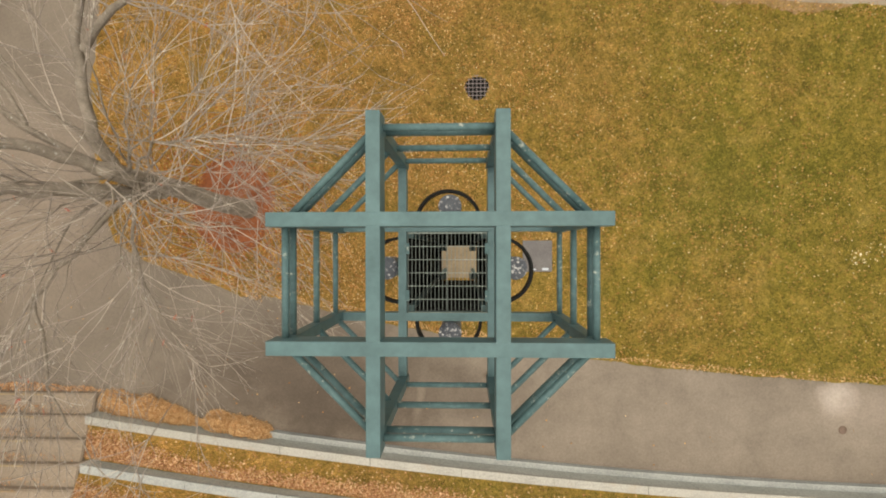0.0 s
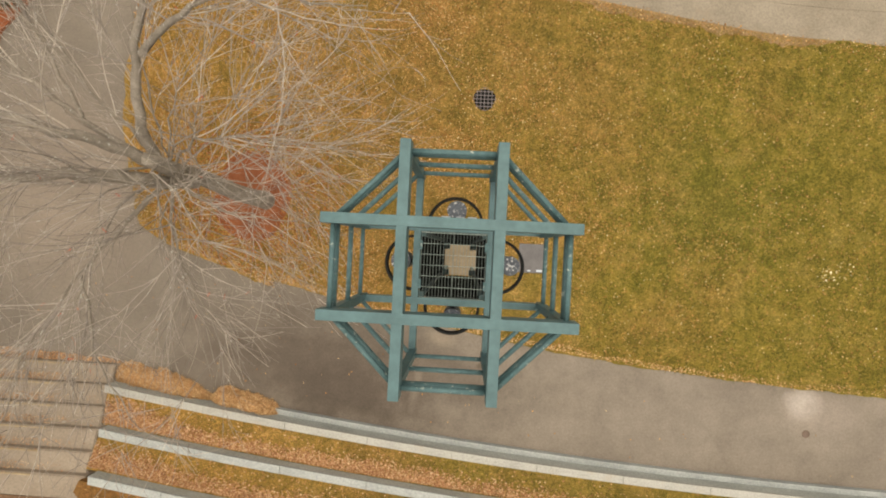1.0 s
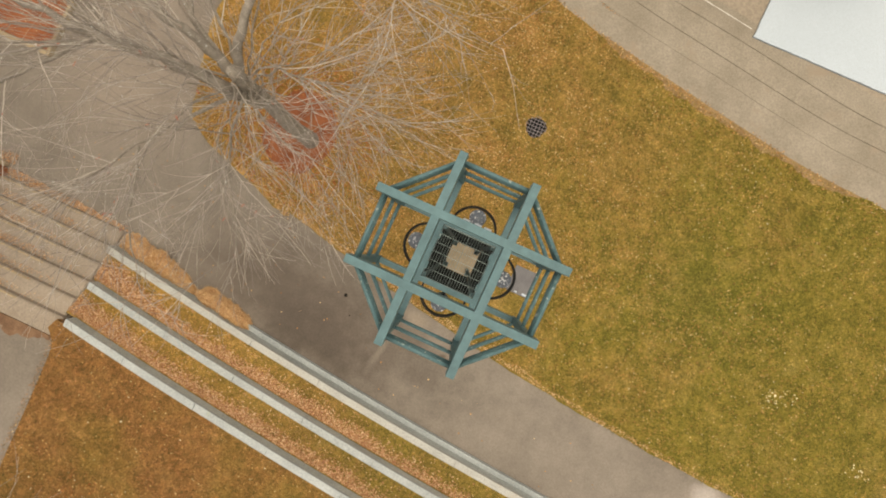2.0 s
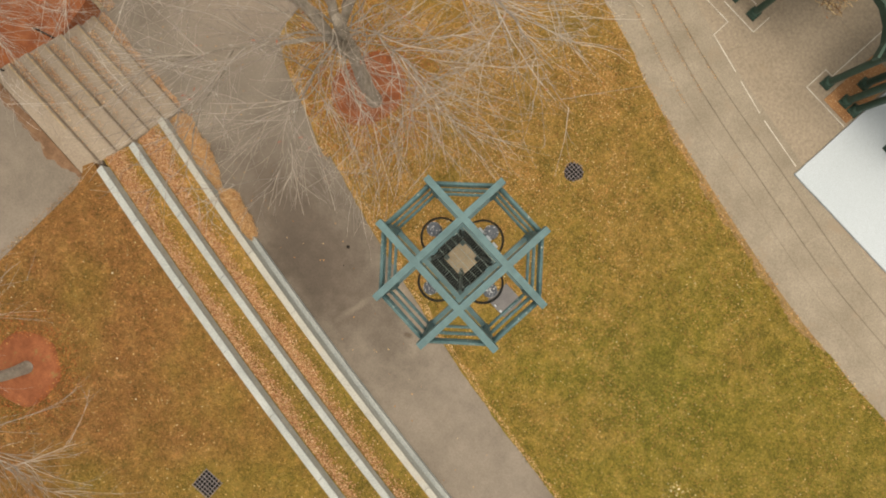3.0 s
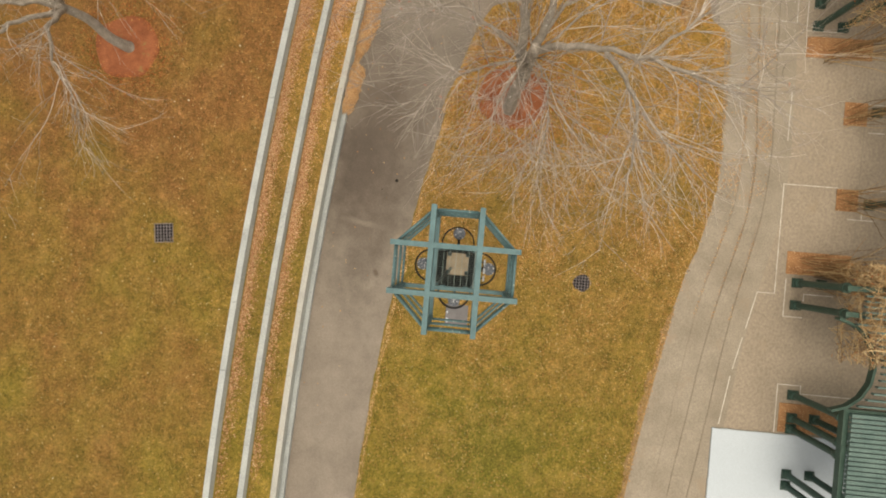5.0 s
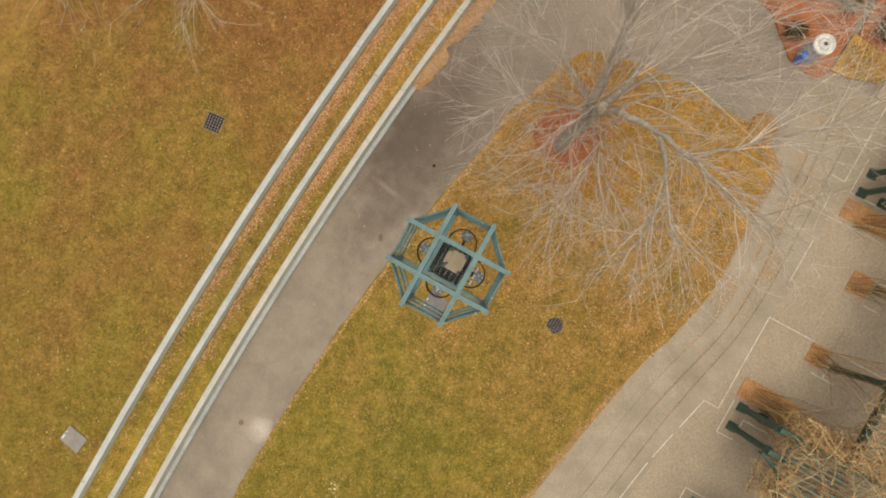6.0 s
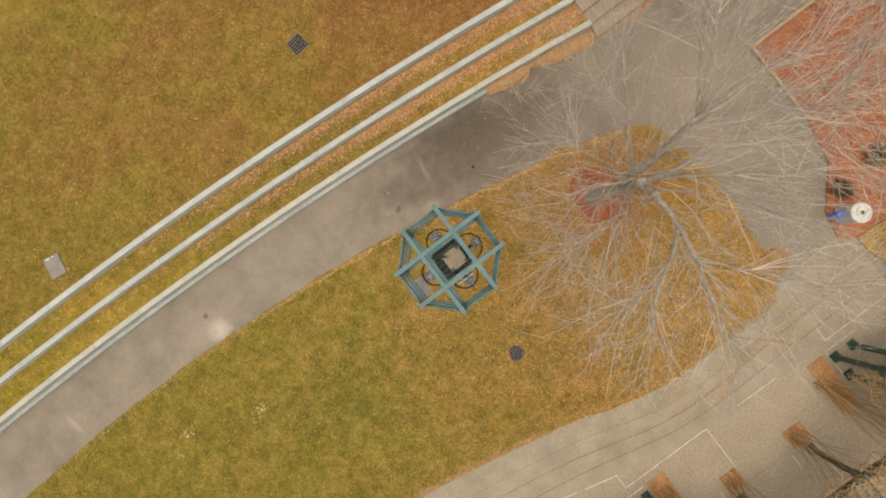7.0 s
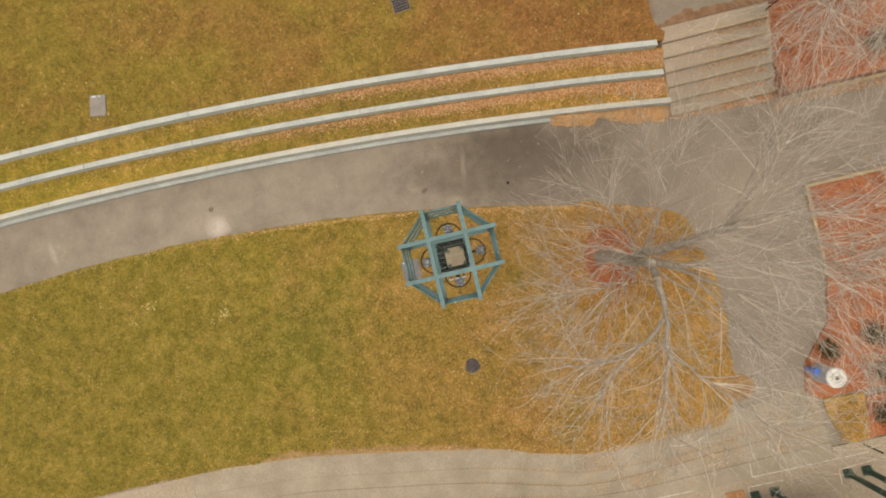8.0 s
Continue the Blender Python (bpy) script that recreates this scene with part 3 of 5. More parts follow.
LINES = ((3.702, 7.055, 2.445, 7.242), (2.238, 7.284, 1.407, 7.47), (1.148, 7.532, 0.182, 7.75), (0.182, 7.75, 0.182, 8.186),
         (0.182, 8.186, -2.674, 8.186), (-2.674, 8.186, -2.674, 9.547), (-3.801, 8.186, -5.082, 8.196), (-6.868, 8.166, -10.25, 8.150), (-9.32, 8.47, -10.4, 8.40), (-9.32, 8.47, -9.30, 8.90),
         (-6.868, 8.166, -6.889, 7.781), (-6.682, 8.425, -7.699, 8.425), (-6.682, 8.425, -6.682, 9.339), (0.754, 8.446, -0.223, 8.446),
         (0.754, 8.446, 0.754, 8.924), (0.318, 8.924, 0.141, 8.924), (0.141, 8.924, 0.141, 9.651), (2.519, 8.466, 3.764, 8.466),
         (2.519, 8.466, 2.519, 9.048), (2.519, 9.048, 2.726, 9.048), (2.726, 9.048, 2.726, 11.623), (-1.884, 9.858, -1.884, 10.533),
         (-2.674, 10.273, -2.674, 12.039), (-2.05, 10.191, -1.884, 10.191), (-4.148, 10.191, -4.148, 10.585), (-4.874, 10.17, -4.874, 11.623))
for x0, y0, x1, y1 in LINES:
    x0, y0, x1, y1 = x0 * OUT, y0 * OUT, x1 * OUT, y1 * OUT
    length = math.hypot(x1 - x0, y1 - y0)
    box(bm, (x0 + x1) / 2, (y0 + y1) / 2, PLAZA, length + 0.02, 0.022, 0.006, turn=Matrix.Rotation(math.atan2(y1 - y0, x1 - x0), 4, "Z"))
tagged(part("painted_lines", bm, M_LINE), "thin white lines painted on the plaza", "line marking", kind="structure")

# bare earth where the lawn meets the steps
bm = bmesh.new()
q = np.arange(0.8, 7.4, 0.08)
strip(bm, [(x, step_line(0, x) - 0.03 - (0.16 + wobble(x, 3, 1.7, 0.16) + wobble(x, 5, 7.0, 0.05)) * min(1.0, (x - 0.75) * 1.5, (7.45 - x) * 1.5)) for x in q], [(x, step_line(0, x) - 0.02) for x in q], 0.0, 0.028)
tagged(part("soil_strip", bm, M_SOIL), "bare brown earth along the edge of a lawn", "soil", kind="structure")

# planting beds of the plaza
BEDS = ((-0.945, -0.355, 8.425, 10.02), (2.996, 3.743, 8.55, 10.044), (-2.65, -2.09, 9.53, 10.07), (-4.905, -4.303, 9.547, 10.117), (-6.535, -5.996, 8.456, 10.117))
BEDS = [tuple(v * OUT for v in bed) for bed in BEDS]
for x0, x1, y0, y1 in BEDS:
    bm = bmesh.new()
    box(bm, (x0 + x1) / 2, (y0 + y1) / 2, PLAZA - 0.02, x1 - x0, y1 - y0, 0.07, 0.015)
    tagged(part("mulch_bed", bm, M_MULCH2), "rust-brown mulch bed let into the paving", "mulch bed", "plaza beds", "structure")


def mound(name, x, y, z, rx, ry, h, mat, label, seed):
    """A low uneven round mound."""
    bm = bmesh.new()
    rings, sides = 9, 40
    prev = None
    top = bm.verts.new((x, y, z + h))
    for i in range(1, rings + 1):
        f = i / rings
        row = []
        for j in range(sides):
            a = 2 * math.pi * j / sides
            e = 1 + 0.10 * noise.noise(Vector((math.cos(a) * 1.6 + seed, math.sin(a) * 1.6, 1)))
            px, py = x + rx * f * e * math.cos(a), y + ry * f * e * math.sin(a)
            pz = z + h * (1 - f * f) + 0.015 * noise.noise(Vector((px * 4, py * 4, seed))) - (0.05 if i == rings else 0)
            row.append(bm.verts.new((px, py, pz)))
        for j in range(sides):
            jj = (j + 1) % sides
            bm.faces.new((top, row[j], row[jj]) if prev is None else (prev[j], row[j], row[jj], prev[jj]))
        prev = row
    return tagged(part(name, bm, mat, smooth=True), label, "mulch bed", kind="structure")


mound("mulch_ring", -4.45, 1.0, 0.02, 0.92, 1.02, 0.08, M_RING, "ring of red mulch round a bare tree", 2.0)
mound("mulch_ring", -4.6, -8.75, UPPER, 0.86, 0.9, 0.08, M_RING, "ring of red mulch round a bare tree on the upper lawn", 5.0)

# mulch beds with timber edging beside the paved court
bm = bmesh.new()
prism(bm, [(-10.5, 0.32), (-10.45, 2.9), (-10.1, 4.3), (-9.2, 5.3), (-9.0, 6.1), (-9.3, 6.4), (-30, 6.6), (-30, 0.32)], -0.05, 0.06)
tagged(part("mulch_border", bm, M_MULCH), "red mulch border strewn with leaves under bare trees", "mulch bed", kind="structure")
bm = bmesh.new()
prism(bm, [(-9.42, 6.42), (-10.6, 6.5), (-10.42, 7.82), (-9.85, 7.82), (-9.62, 7.45), (-9.44, 6.9)], -0.05, 0.075)
tagged(part("corner_lawn", bm, M_LAWN), "small tan patch of turf behind a litter bin", "lawn", kind="structure")
bm = bmesh.new()
prism(bm, [(-10.62, 6.62), (-30, 6.62), (-30, 7.8), (-10.44, 7.8)], -0.05, 0.05)
tagged(part("hedge_bed", bm, M_MULCH), "red mulch bed under dark shrubs", "mulch bed", kind="structure")
bm = bmesh.new()
prism(bm, [(-10.34, -2.52), (-9.95, -4.9), (-10.05, -5.2), (-10.4, -20), (-30, -20), (-30, -2.52)], -0.05, 0.55)
tagged(part("mulch_bank", bm, M_MULCH), "red mulch bank beside the garden stair", "mulch bed", kind="structure")
for n_, pts in (("edging_timber", ((-10.42, 0.26), (-30.0, 0.24))), ("edging_timber", ((-10.47, 0.30), (-10.42, 2.9))), ("edging_timber", ((-10.34, -2.44), (-30.0, -2.44)))):
    (x0, y0), (x1, y1) = pts
    bm = bmesh.new()
    box(bm, (x0 + x1) / 2, (y0 + y1) / 2, 0.05, math.hypot(x1 - x0, y1 - y0), 0.09, 0.16, 0.012, Matrix.Rotation(math.atan2(y1 - y0, x1 - x0), 4, "Z"))
    tagged(part(n_, bm, M_TIMBER), "weathered yellow timber edging of a mulch bed", "edging", kind="structure")



# ---- the teal lookout frame ----
def steel_tower():
    t = thing("steel_tower", 0, 0, 0, "teal-painted octagonal steel frame on a square shaft", "tower")
    top, low, reach, bar = 7.84, 6.65, 0.8, 0.068
    a, b = 0.299, 0.742
    for s in (-1, 1):
        bm = bmesh.new()
        box(bm, 0, s * a, top - 0.075, 2 * reach, bar, 0.15, 0.005)
        part("top_beam", bm, M_TEAL, t)
        bm = bmesh.new()
        box(bm, s * a, 0, top - 0.0765, bar, 2 * reach, 0.15, 0.005)
        part("top_beam", bm, M_TEAL, t)
        bm = bmesh.new()
        box(bm, 0, s * 0.305, low - 0.035, 1.5, 0.058, 0.08, 0.004)
        part("lower_beam", bm, M_TEAL, t)
        bm = bmesh.new()
        box(bm, s * 0.305, 0, low - 0.037, 0.058, 1.5, 0.08, 0.004)
        part("lower_beam", bm, M_TEAL, t)
    corners = [(a, b), (b, a), (b, -a), (a, -b), (-a, -b), (-b, -a), (-b, a), (-a, b)]
    for x, y in corners:
        bm = bmesh.new()
        box(bm, x, y, (top - 0.152 + low - 0.08) / 2, 0.062, 0.062, top - 0.152 - low + 0.08, 0.005)
        part("post", bm, M_TEAL, t)
    for z, r in ((7.73, 0.0185), (7.617, 0.0185), (7.20, 0.0185), (6.75, 0.0175)):
        for i in range(8):
            p, q = Vector((*corners[i], z)), Vector((*corners[(i + 1) % 8], z))
            d = (q - p).normalized() * 0.02
            bm = bmesh.new()
            cylinder(bm, p + d, q - d, r, sides=12)
            part("rail", bm, M_TEALWORN, t, "worn tubular rail with flaked paint", smooth=True)
    # square shaft, closed with dark louvres
    h = 0.262
    for sx in (-1, 1):
        for sy in (-1, 1):
            bm = bmesh.new()
            box(bm, sx * h, sy * h, 3.29, 0.055, 0.055, 6.54, 0.004)
            part("corner_post", bm, M_TEAL, t)
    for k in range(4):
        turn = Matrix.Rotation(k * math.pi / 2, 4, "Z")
        # the shaft's darkness is put into the colour of these panels
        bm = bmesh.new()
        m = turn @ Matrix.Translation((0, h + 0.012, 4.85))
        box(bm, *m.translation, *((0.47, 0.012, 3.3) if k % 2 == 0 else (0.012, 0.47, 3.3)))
        part("back_panel", bm, M_DARK, t, "near-black panel inside the shaft")
        bm = bmesh.new()
        for i in range(22):
            z = 3.3 + i * 0.145
            c = turn @ Vector((0, h + 0.035, z))
            box(bm, *c, 0.47, 0.035, 0.02, turn=turn)
        part("louvre", bm, M_GREEN, t, "dark louvre slats")
    for sx in (-1, 1):
        for sy in (-1, 1):
            bm = bmesh.new()
            box(bm, -0.165 if sx < 0 else 0.215, 0.165 if sy > 0 else -0.215, 3.28, 0.085, 0.085, 0.02, 0.003)
            part("corner_gusset", bm, M_TEAL, t)
    # added plates, placed to shift the shaft opening to fit the camera's view
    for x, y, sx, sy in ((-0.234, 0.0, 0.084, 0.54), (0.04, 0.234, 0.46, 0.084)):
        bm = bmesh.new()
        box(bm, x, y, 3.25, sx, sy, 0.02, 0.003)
        part("trim_plate", bm, M_BLACK, t, "added black plate that trims the shaft opening")
    bm = bmesh.new()
    box(bm, 0.04, -0.03, 0.03, 0.78, 0.78, 0.1, 0.02)
    part("footing", bm, M_FOOT, t, "pale concrete footing pad")
    # grating over the shaft, in two leaves
    for s in (-1, 1):
        for i in range(11):
            bm = bmesh.new()
            box(bm, s * (0.004 + 0.0262 * i), -0.005, low - 0.006, 0.0036, 0.556, 0.010)
            part("bearing_bar", bm, M_BEARING, t)
        for i in range(7):
            bm = bmesh.new()
            box(bm, s * 0.135, -0.275 + i * 0.090, low - 0.001, 0.264, 0.0042, 0.005)
            part("cross_bar", bm, M_GRATE, t)
        for y in (-0.278, 0.268):
            bm = bmesh.new()
            box(bm, s * 0.135, y, low - 0.009, 0.27, 0.005, 0.022)
            part("end_bar", bm, M_GRATE, t)
        for y in (-0.16, 0.16):
            bm = bmesh.new()
            box(bm, s * 0.272, y, low + 0.008, 0.03, 0.075, 0.012, 0.002)
            part("hinge", bm, M_TEALWORN, t)
    # four hoops with drum lamps
    for k in range(4):
        turn = Matrix.Rotation(k * math.pi / 2, 4, "Z")
        bm = bmesh.new()
        sides, r0, r1, hz = 44, 0.226, 0.246, 0.11
        off = (0.375, 0.350, 0.362, 0.375)[k]
        end = math.acos((0.285 - off) / 0.236)
        rings = []
        for r, z in ((r0, -hz / 2), (r1, -hz / 2), (r1, hz / 2), (r0, hz / 2)):
            row = []
            for i in range(sides):
                a = -end + 2 * end * i / (sides - 1)
                row.append(bm.verts.new(turn @ Vector((off + r * math.cos(a), r * math.sin(a), 6.32 + z))))
            rings.append(row)
        for n_ in range(4):
            p, q = rings[n_], rings[(n_ + 1) % 4]
            for i in range(sides - 1):
                bm.faces.new((p[i], p[i + 1], q[i + 1], q[i]))
        bm.faces.new([rings[n_][0] for n_ in range(4)])
        bm.faces.new([rings[n_][-1] for n_ in range(3, -1, -1)])
        part("hoop", bm, M_BLACK, t, "black steel hoop", smooth=False)
        d = turn @ Vector((off + 0.155, 0, 0))
        bm = bmesh.new()
        lathe(bm, [(0.07, 5.5), (0.088, 5.52), (0.09, 5.93), (0.094, 5.94), (0.094, 5.955), (0.07, 5.965), (0.0001, 5.966)], d.x, d.y, 28)
        lamp = part("drum_lamp", bm, M_CAP, t, "grey drum lamp spotted with droppings", smooth=False)
        bm = bmesh.new()
        p, q = turn @ Vector((0.28, 0, 5.85)), turn @ Vector((0.46, 0, 5.85))
        cylinder(bm, p, q, 0.022, sides=10)
        part("bracket", bm, M_BLACK, lamp, "black bracket arm")
    for x in (-0.10, 0.035, 0.15):
        bm = bmesh.new()
        box(bm, x, 0.43, 5.98, 0.085, 0.03, 0.05, 0.004)
        part("light_box", bm, M_WHITE, t, "small white fitting on the shaft")
        bm = bmesh.new()
        box(bm, x, 0.36, 5.98, 0.02, 0.13, 0.02)
        part("light_arm", bm, M_BLACK, t)
    return t


steel_tower()


# ---- small things in the lawns ----
def drain(x, y, z, turn, label, holes=6, size=0.46, round_=False):
    t = thing("drain_grate", x, y, z, label, "drain", "drain grates")
    # thin black plate in place of a pit, its shade painted in
    bm = bmesh.new()
    if round_:
        prism(bm, [((0.225 + 0.02 * math.sin(5 * a)) * math.cos(a), (0.225 + 0.02 * math.sin(3 * a)) * math.sin(a)) for a in np.linspace(0, 6.1, 26)], 0.0, 0.012)
    else:
        box(bm, 0, 0, 0.006, size - 0.02, size - 0.02, 0.012)
    part("pit", bm, M_DARK, t, "black plate in place of the shaded pit")
    bm = bmesh.new()
    step = size / holes
    for i in range(holes + 1):
        o = -size / 2 + i * step
        half = math.sqrt(max(0.235 ** 2 - o * o, 0.0016)) if round_ else size / 2 + 0.01
        box(bm, o, 0, 0.020, 0.009, 2 * half, 0.007)
        box(bm, 0, o, 0.0205, 2 * half, 0.009, 0.007)
    part("grille", bm, M_DRAIN, t, "grey grille")
    t.matrix_world = pose(x, y, z, 0, 0, turn)
    return t


drain(0.345, 3.25, 0.02, 0, "grey drain grate half covered by leaves in the lawn", round_=True)
drain(-0.055, -7.405, UPPER, 6, "grey square drain grate in the upper lawn")


def valve_lid(x, y, z, sx, sy, turn, mat, label):
    t = thing("utility_box_lid", x, y, z, label, "lid", "utility lids")
    bm = bmesh.new()
    box(bm, 0, 0, 0.01, sx, sy, 0.05, 0.01)
    part("lid", bm, mat, t)
    bm = bmesh.new()
    box(bm, sx / 2 - 0.13, -sy / 2 + 0.05, 0.037, 0.12, 0.045, 0.006)
    part("tag", bm, M_WHITE, t, "small white tag")
    bm = bmesh.new()
    box(bm, -0.06, -sy / 2 + 0.045, 0.037, 0.06, 0.03, 0.006)
    part("tag", bm, M_WHITE, t, "small white tag")
    t.matrix_world = pose(x, y, z, 0, 0, turn)


valve_lid(1.50, 0.0, 0.02, 0.56, 0.6, 0, M_LID, "grey plastic utility box lid set flush in turf")
valve_lid(9.15, -6.70, UPPER, 0.47, 0.62, -10, M_OLDLID, "weathered pale grey utility box lid in the upper lawn")

bm = bmesh.new()
lathe(bm, [(0.075, -0.005), (0.08, 0.004), (0.062, 0.008), (0.058, 0.003), (0.0001, 0.003)], 7.21, -3.28, 20)
tagged(part("path_drain", bm, M_CAST), "small round rusty brown drain cap in the path", "drain")
for x, y, r in ((-1.98, -1.92, 0.042), (-1.72, -2.3, 0.015)):
    bm = bmesh.new()
    lathe(bm, [(r, 0.0), (r * 0.9, 0.006), (r * 0.3, 0.009), (0.0001, 0.009)], x, y, 9)
    tagged(part("tar_spot", bm, M_DARK), "small dark tar spot on the path", "stain", kind="structure")


# ---- pergola ----
COLUMN = 1.85                    # height of the pergola columns


def column(parent, x, y, height=COLUMN):
    bm = bmesh.new()
    r = 0.082
    lathe(bm, [(r, PLAZA), (r, PLAZA + height)], x, y, 20)
    c = part("column", bm, M_GREEN, parent, smooth=False)
    bm = bmesh.new()
    box(bm, x, y, PLAZA + 0.03, 0.25, 0.25, 0.07, 0.008)
    lathe(bm, [(0.115, PLAZA + 0.06), (0.12, PLAZA + 0.10), (0.105, PLAZA + 0.15), (r, PLAZA + 0.17)], x, y, 20)
    part("base", bm, M_GREEN, c)
    bm = bmesh.new()
    lathe(bm, [(r, PLAZA + height - 0.16), (0.11, PLAZA + height - 0.12), (0.12, PLAZA + height - 0.03), (0.12, PLAZA + height)], x, y, 20)
    part("capital", bm, M_GREEN, c)


def beam(parent, p, q, w=0.12, h=0.16, z=PLAZA + COLUMN, name="beam", mat=None):
    bm = bmesh.new()
    d = Vector(q) - Vector(p)
    box(bm, (p[0] + q[0]) / 2, (p[1] + q[1]) / 2, z + h / 2, d.length, w, h, 0.006, Matrix.Rotation(math.atan2(d.y, d.x), 4, "Z"))
    part(name, bm, mat or M_GREEN, parent)


def pergola(label, columns, beams, slats, width=0.04):
    columns = [(x * OUT, y * OUT) for x, y in columns]
    t = thing("pergola", 0, 0, 0, label, "pergola", "plaza pergolas")
    for c in columns:
        column(t, *c)
    for i, (p, q) in enumerate(beams):
        beam(t, p, q, 0.12 if math.dist(p, q) > 0.5 else 0.06, z=PLAZA + COLUMN + 0.004 * (i % 7))
    for p, q in slats:
        beam(t, p, q, width, 0.09, PLAZA + COLUMN + 0.19, "slat", M_SLAT)


def bay(x0, x1, y0, y1, gap=0.16):
    return [((x, y0), (x, y1)) for x in np.arange(x0, x1, gap)]


arc = [(1.583 + 1.04 * math.cos(a), 8.40 + 1.0 * math.sin(a)) for a in np.linspace(math.pi * 0.96, 0.04 * math.pi, 9)]
pergola("dark green column pergola tangled with bare vines",
        [(-0.14, 8.717), (0.442, 8.717), (-0.14, 9.318), (-2.279, 10.346), (-4.667, 10.346)],
        [((-0.14, 8.66), (-0.14, 12.973)), ((0.442, 8.66), (0.442, 9.339)), ((-6.95, 10.429), (0.006, 10.429)), ((-6.95, 12.765), (3.328, 12.765))] + list(zip(arc, arc[1:])),
        bay(-6.5, -0.3, 10.3, 12.6, 0.22) + bay(0.0, 0.5, 9.0, 12.5, 0.12) + [((x, 8.45 + math.sqrt(max(1.06 - (x - 1.583) ** 2, 0))), (x, 12.5)) for x in np.arange(0.64, 2.55, 0.15)])
pergola("dark green pergola portal on paired round columns",
        [(2.767, 8.851), (3.359, 8.861), (3.64, 8.861), (3.349, 9.432), (4.813, 8.84), (5.104, 8.84), (4.802, 9.421)],
        [((2.55, 8.86), (5.45, 8.86)), ((2.55, 9.43), (5.45, 9.43)), ((2.602, 8.82), (2.602, 12.765)), ((5.35, 8.82), (5.35, 12.765)), ((3.433, 8.82), (3.433, 9.651)), ((4.989, 8.82), (4.989, 9.651))],
        [((x, 8.9), (x, 12.4)) for x in np.arange(2.66, 5.3, 0.105)], 0.082)
pergola("dark green column pergola smothered in bare vines",
        [(-6.805, 8.695), (-7.387, 8.695), (-6.805, 9.318), (-9.53, 8.62), (-10.06, 8.64)],
        [((-6.805, 8.611), (-6.805, 12.765)), ((-7.387, 8.611), (-7.387, 12.765)), ((-7.573, 8.717), (-6.639, 8.717)), ((-7.387, 9.962), (-10.897, 9.962)), ((-10.897, 8.717), (-10.897, 12.765)), ((-9.53, 8.5), (-9.53, 9.9)), ((-10.06, 8.5), (-10.06, 9.9))],
        bay(-10.5, -6.6, 9.9, 12.5, 0.25))


def vine(name, spots, box_, count, seed, label):
    """Bare climbing stems: a few from the ground, many tangled over the top."""
    r = np.random.RandomState(seed)
    x0, x1, y0, y1, z0, z1 = box_
    climbing = len(spots) * 24
    stems, paths = [], []
    for i in range(count):
        if i < climbing:
            sx, sy = spots[i % len(spots)]
            p = np.array([sx + r.uniform(-0.25, 0.25), sy + r.uniform(-0.22, 0.22), PLAZA])
            d = np.array([r.uniform(-0.15, 0.35), r.uniform(0.0, 0.5), 1.0])
            n_, step, rad = 14, 0.19, r.uniform(0.004, 0.012)
        else:
            p = np.array([r.uniform(x0, x1), r.uniform(y0, y1), r.uniform(z0, z1)])
            a = r.uniform(0, 2 * math.pi)
            d = np.array([math.cos(a), math.sin(a), r.uniform(-0.15, 0.25)])
            n_, step, rad = 14, r.uniform(0.06, 0.17), 0.0035 + 0.0075 * r.uniform() ** 2
        line = []
        for k in range(n_):
            line.append((*p, rad * (1 - 0.6 * k / n_)))
            d = d / np.linalg.norm(d) + r.normal(0, 0.11 if i < climbing else 0.26, 3) * (0.6, 0.6, 0.4)
            if p[2] > z1:
                d[2] = -abs(d[2]) * 0.4
            if p[2] < z0 and i >= climbing:
                d[2] = abs(d[2])
            if i >= climbing:
                for c, lo, hi in ((0, x0, x1), (1, y0, y1)):
                    d[c] = abs(d[c]) if p[c] < lo else -abs(d[c]) if p[c] > hi else d[c]
            p = p + step * d / np.linalg.norm(d)
        (stems if i < climbing else paths).append(line)
    t = thing(name, spots[0][0], spots[0][1], PLAZA, label, "climbing plant")
    o = np.array((spots[0][0], spots[0][1], PLAZA))
    for nm, lines in [("stem", stems[k::len(spots)]) for k in range(len(spots))] + [("tangle", paths)]:
        v, f = tubes(lines, 4)
        raw(nm, v - o, f, M_VINE, t, smooth=True)
    V, F = [], []
    for i in range(count):
        line = paths[r.randint(len(paths))]
        p = np.array(line[r.randint(1, 13)][:3]) - o
        u, w = r.normal(0, 1, 3) * (1, 1, 0.4), r.normal(0, 1, 3) * (1, 1, 0.4)
        u, w = u / np.linalg.norm(u) * r.uniform(0.02, 0.045), w / np.linalg.norm(w) * r.uniform(0.01, 0.02)
        k = len(V)
        V += [p - u, p + w, p + u, p - w]
        F.append((k, k + 1, k + 2, k + 3))
    raw("withered_leaves", V, F, M_RUST, t, "withered rust-brown leaves")
    return t


vine("climbing_vine", [(-0.6, 9.0), (-0.6, 9.4), (-0.5, 9.7), (-0.2, 9.3)], (-0.7, 1.5, 8.9, 12.3, 1.3, 2.4), 1050, 11, "tangled leafless tan vine over a green pergola")
vine("climbing_vine", [(-2.35, 9.75), (-4.5, 9.75)], (-5.6, -0.2, 10.2, 12.4, 1.8, 2.5), 950, 12, "leafless brown vine climbing a pergola post")
vine("climbing_vine", [(-6.1, 9.1), (-6.2, 9.7)], (-9.0, -6.35, 8.7, 12.2, 1.2, 2.6), 1300, 13, "tangled leafless brown vine over a pergola")


# ---- litter bin and its neighbours ----
t = thing("litter_bin", -9.47, 5.64, 0.06, "round litter bin with a pale domed lid", "bin")
bm = bmesh.new()
lathe(bm, [(0.24, 0.0), (0.27, 0.05), (0.255, 0.72), (0.26, 0.745)], sides=28)
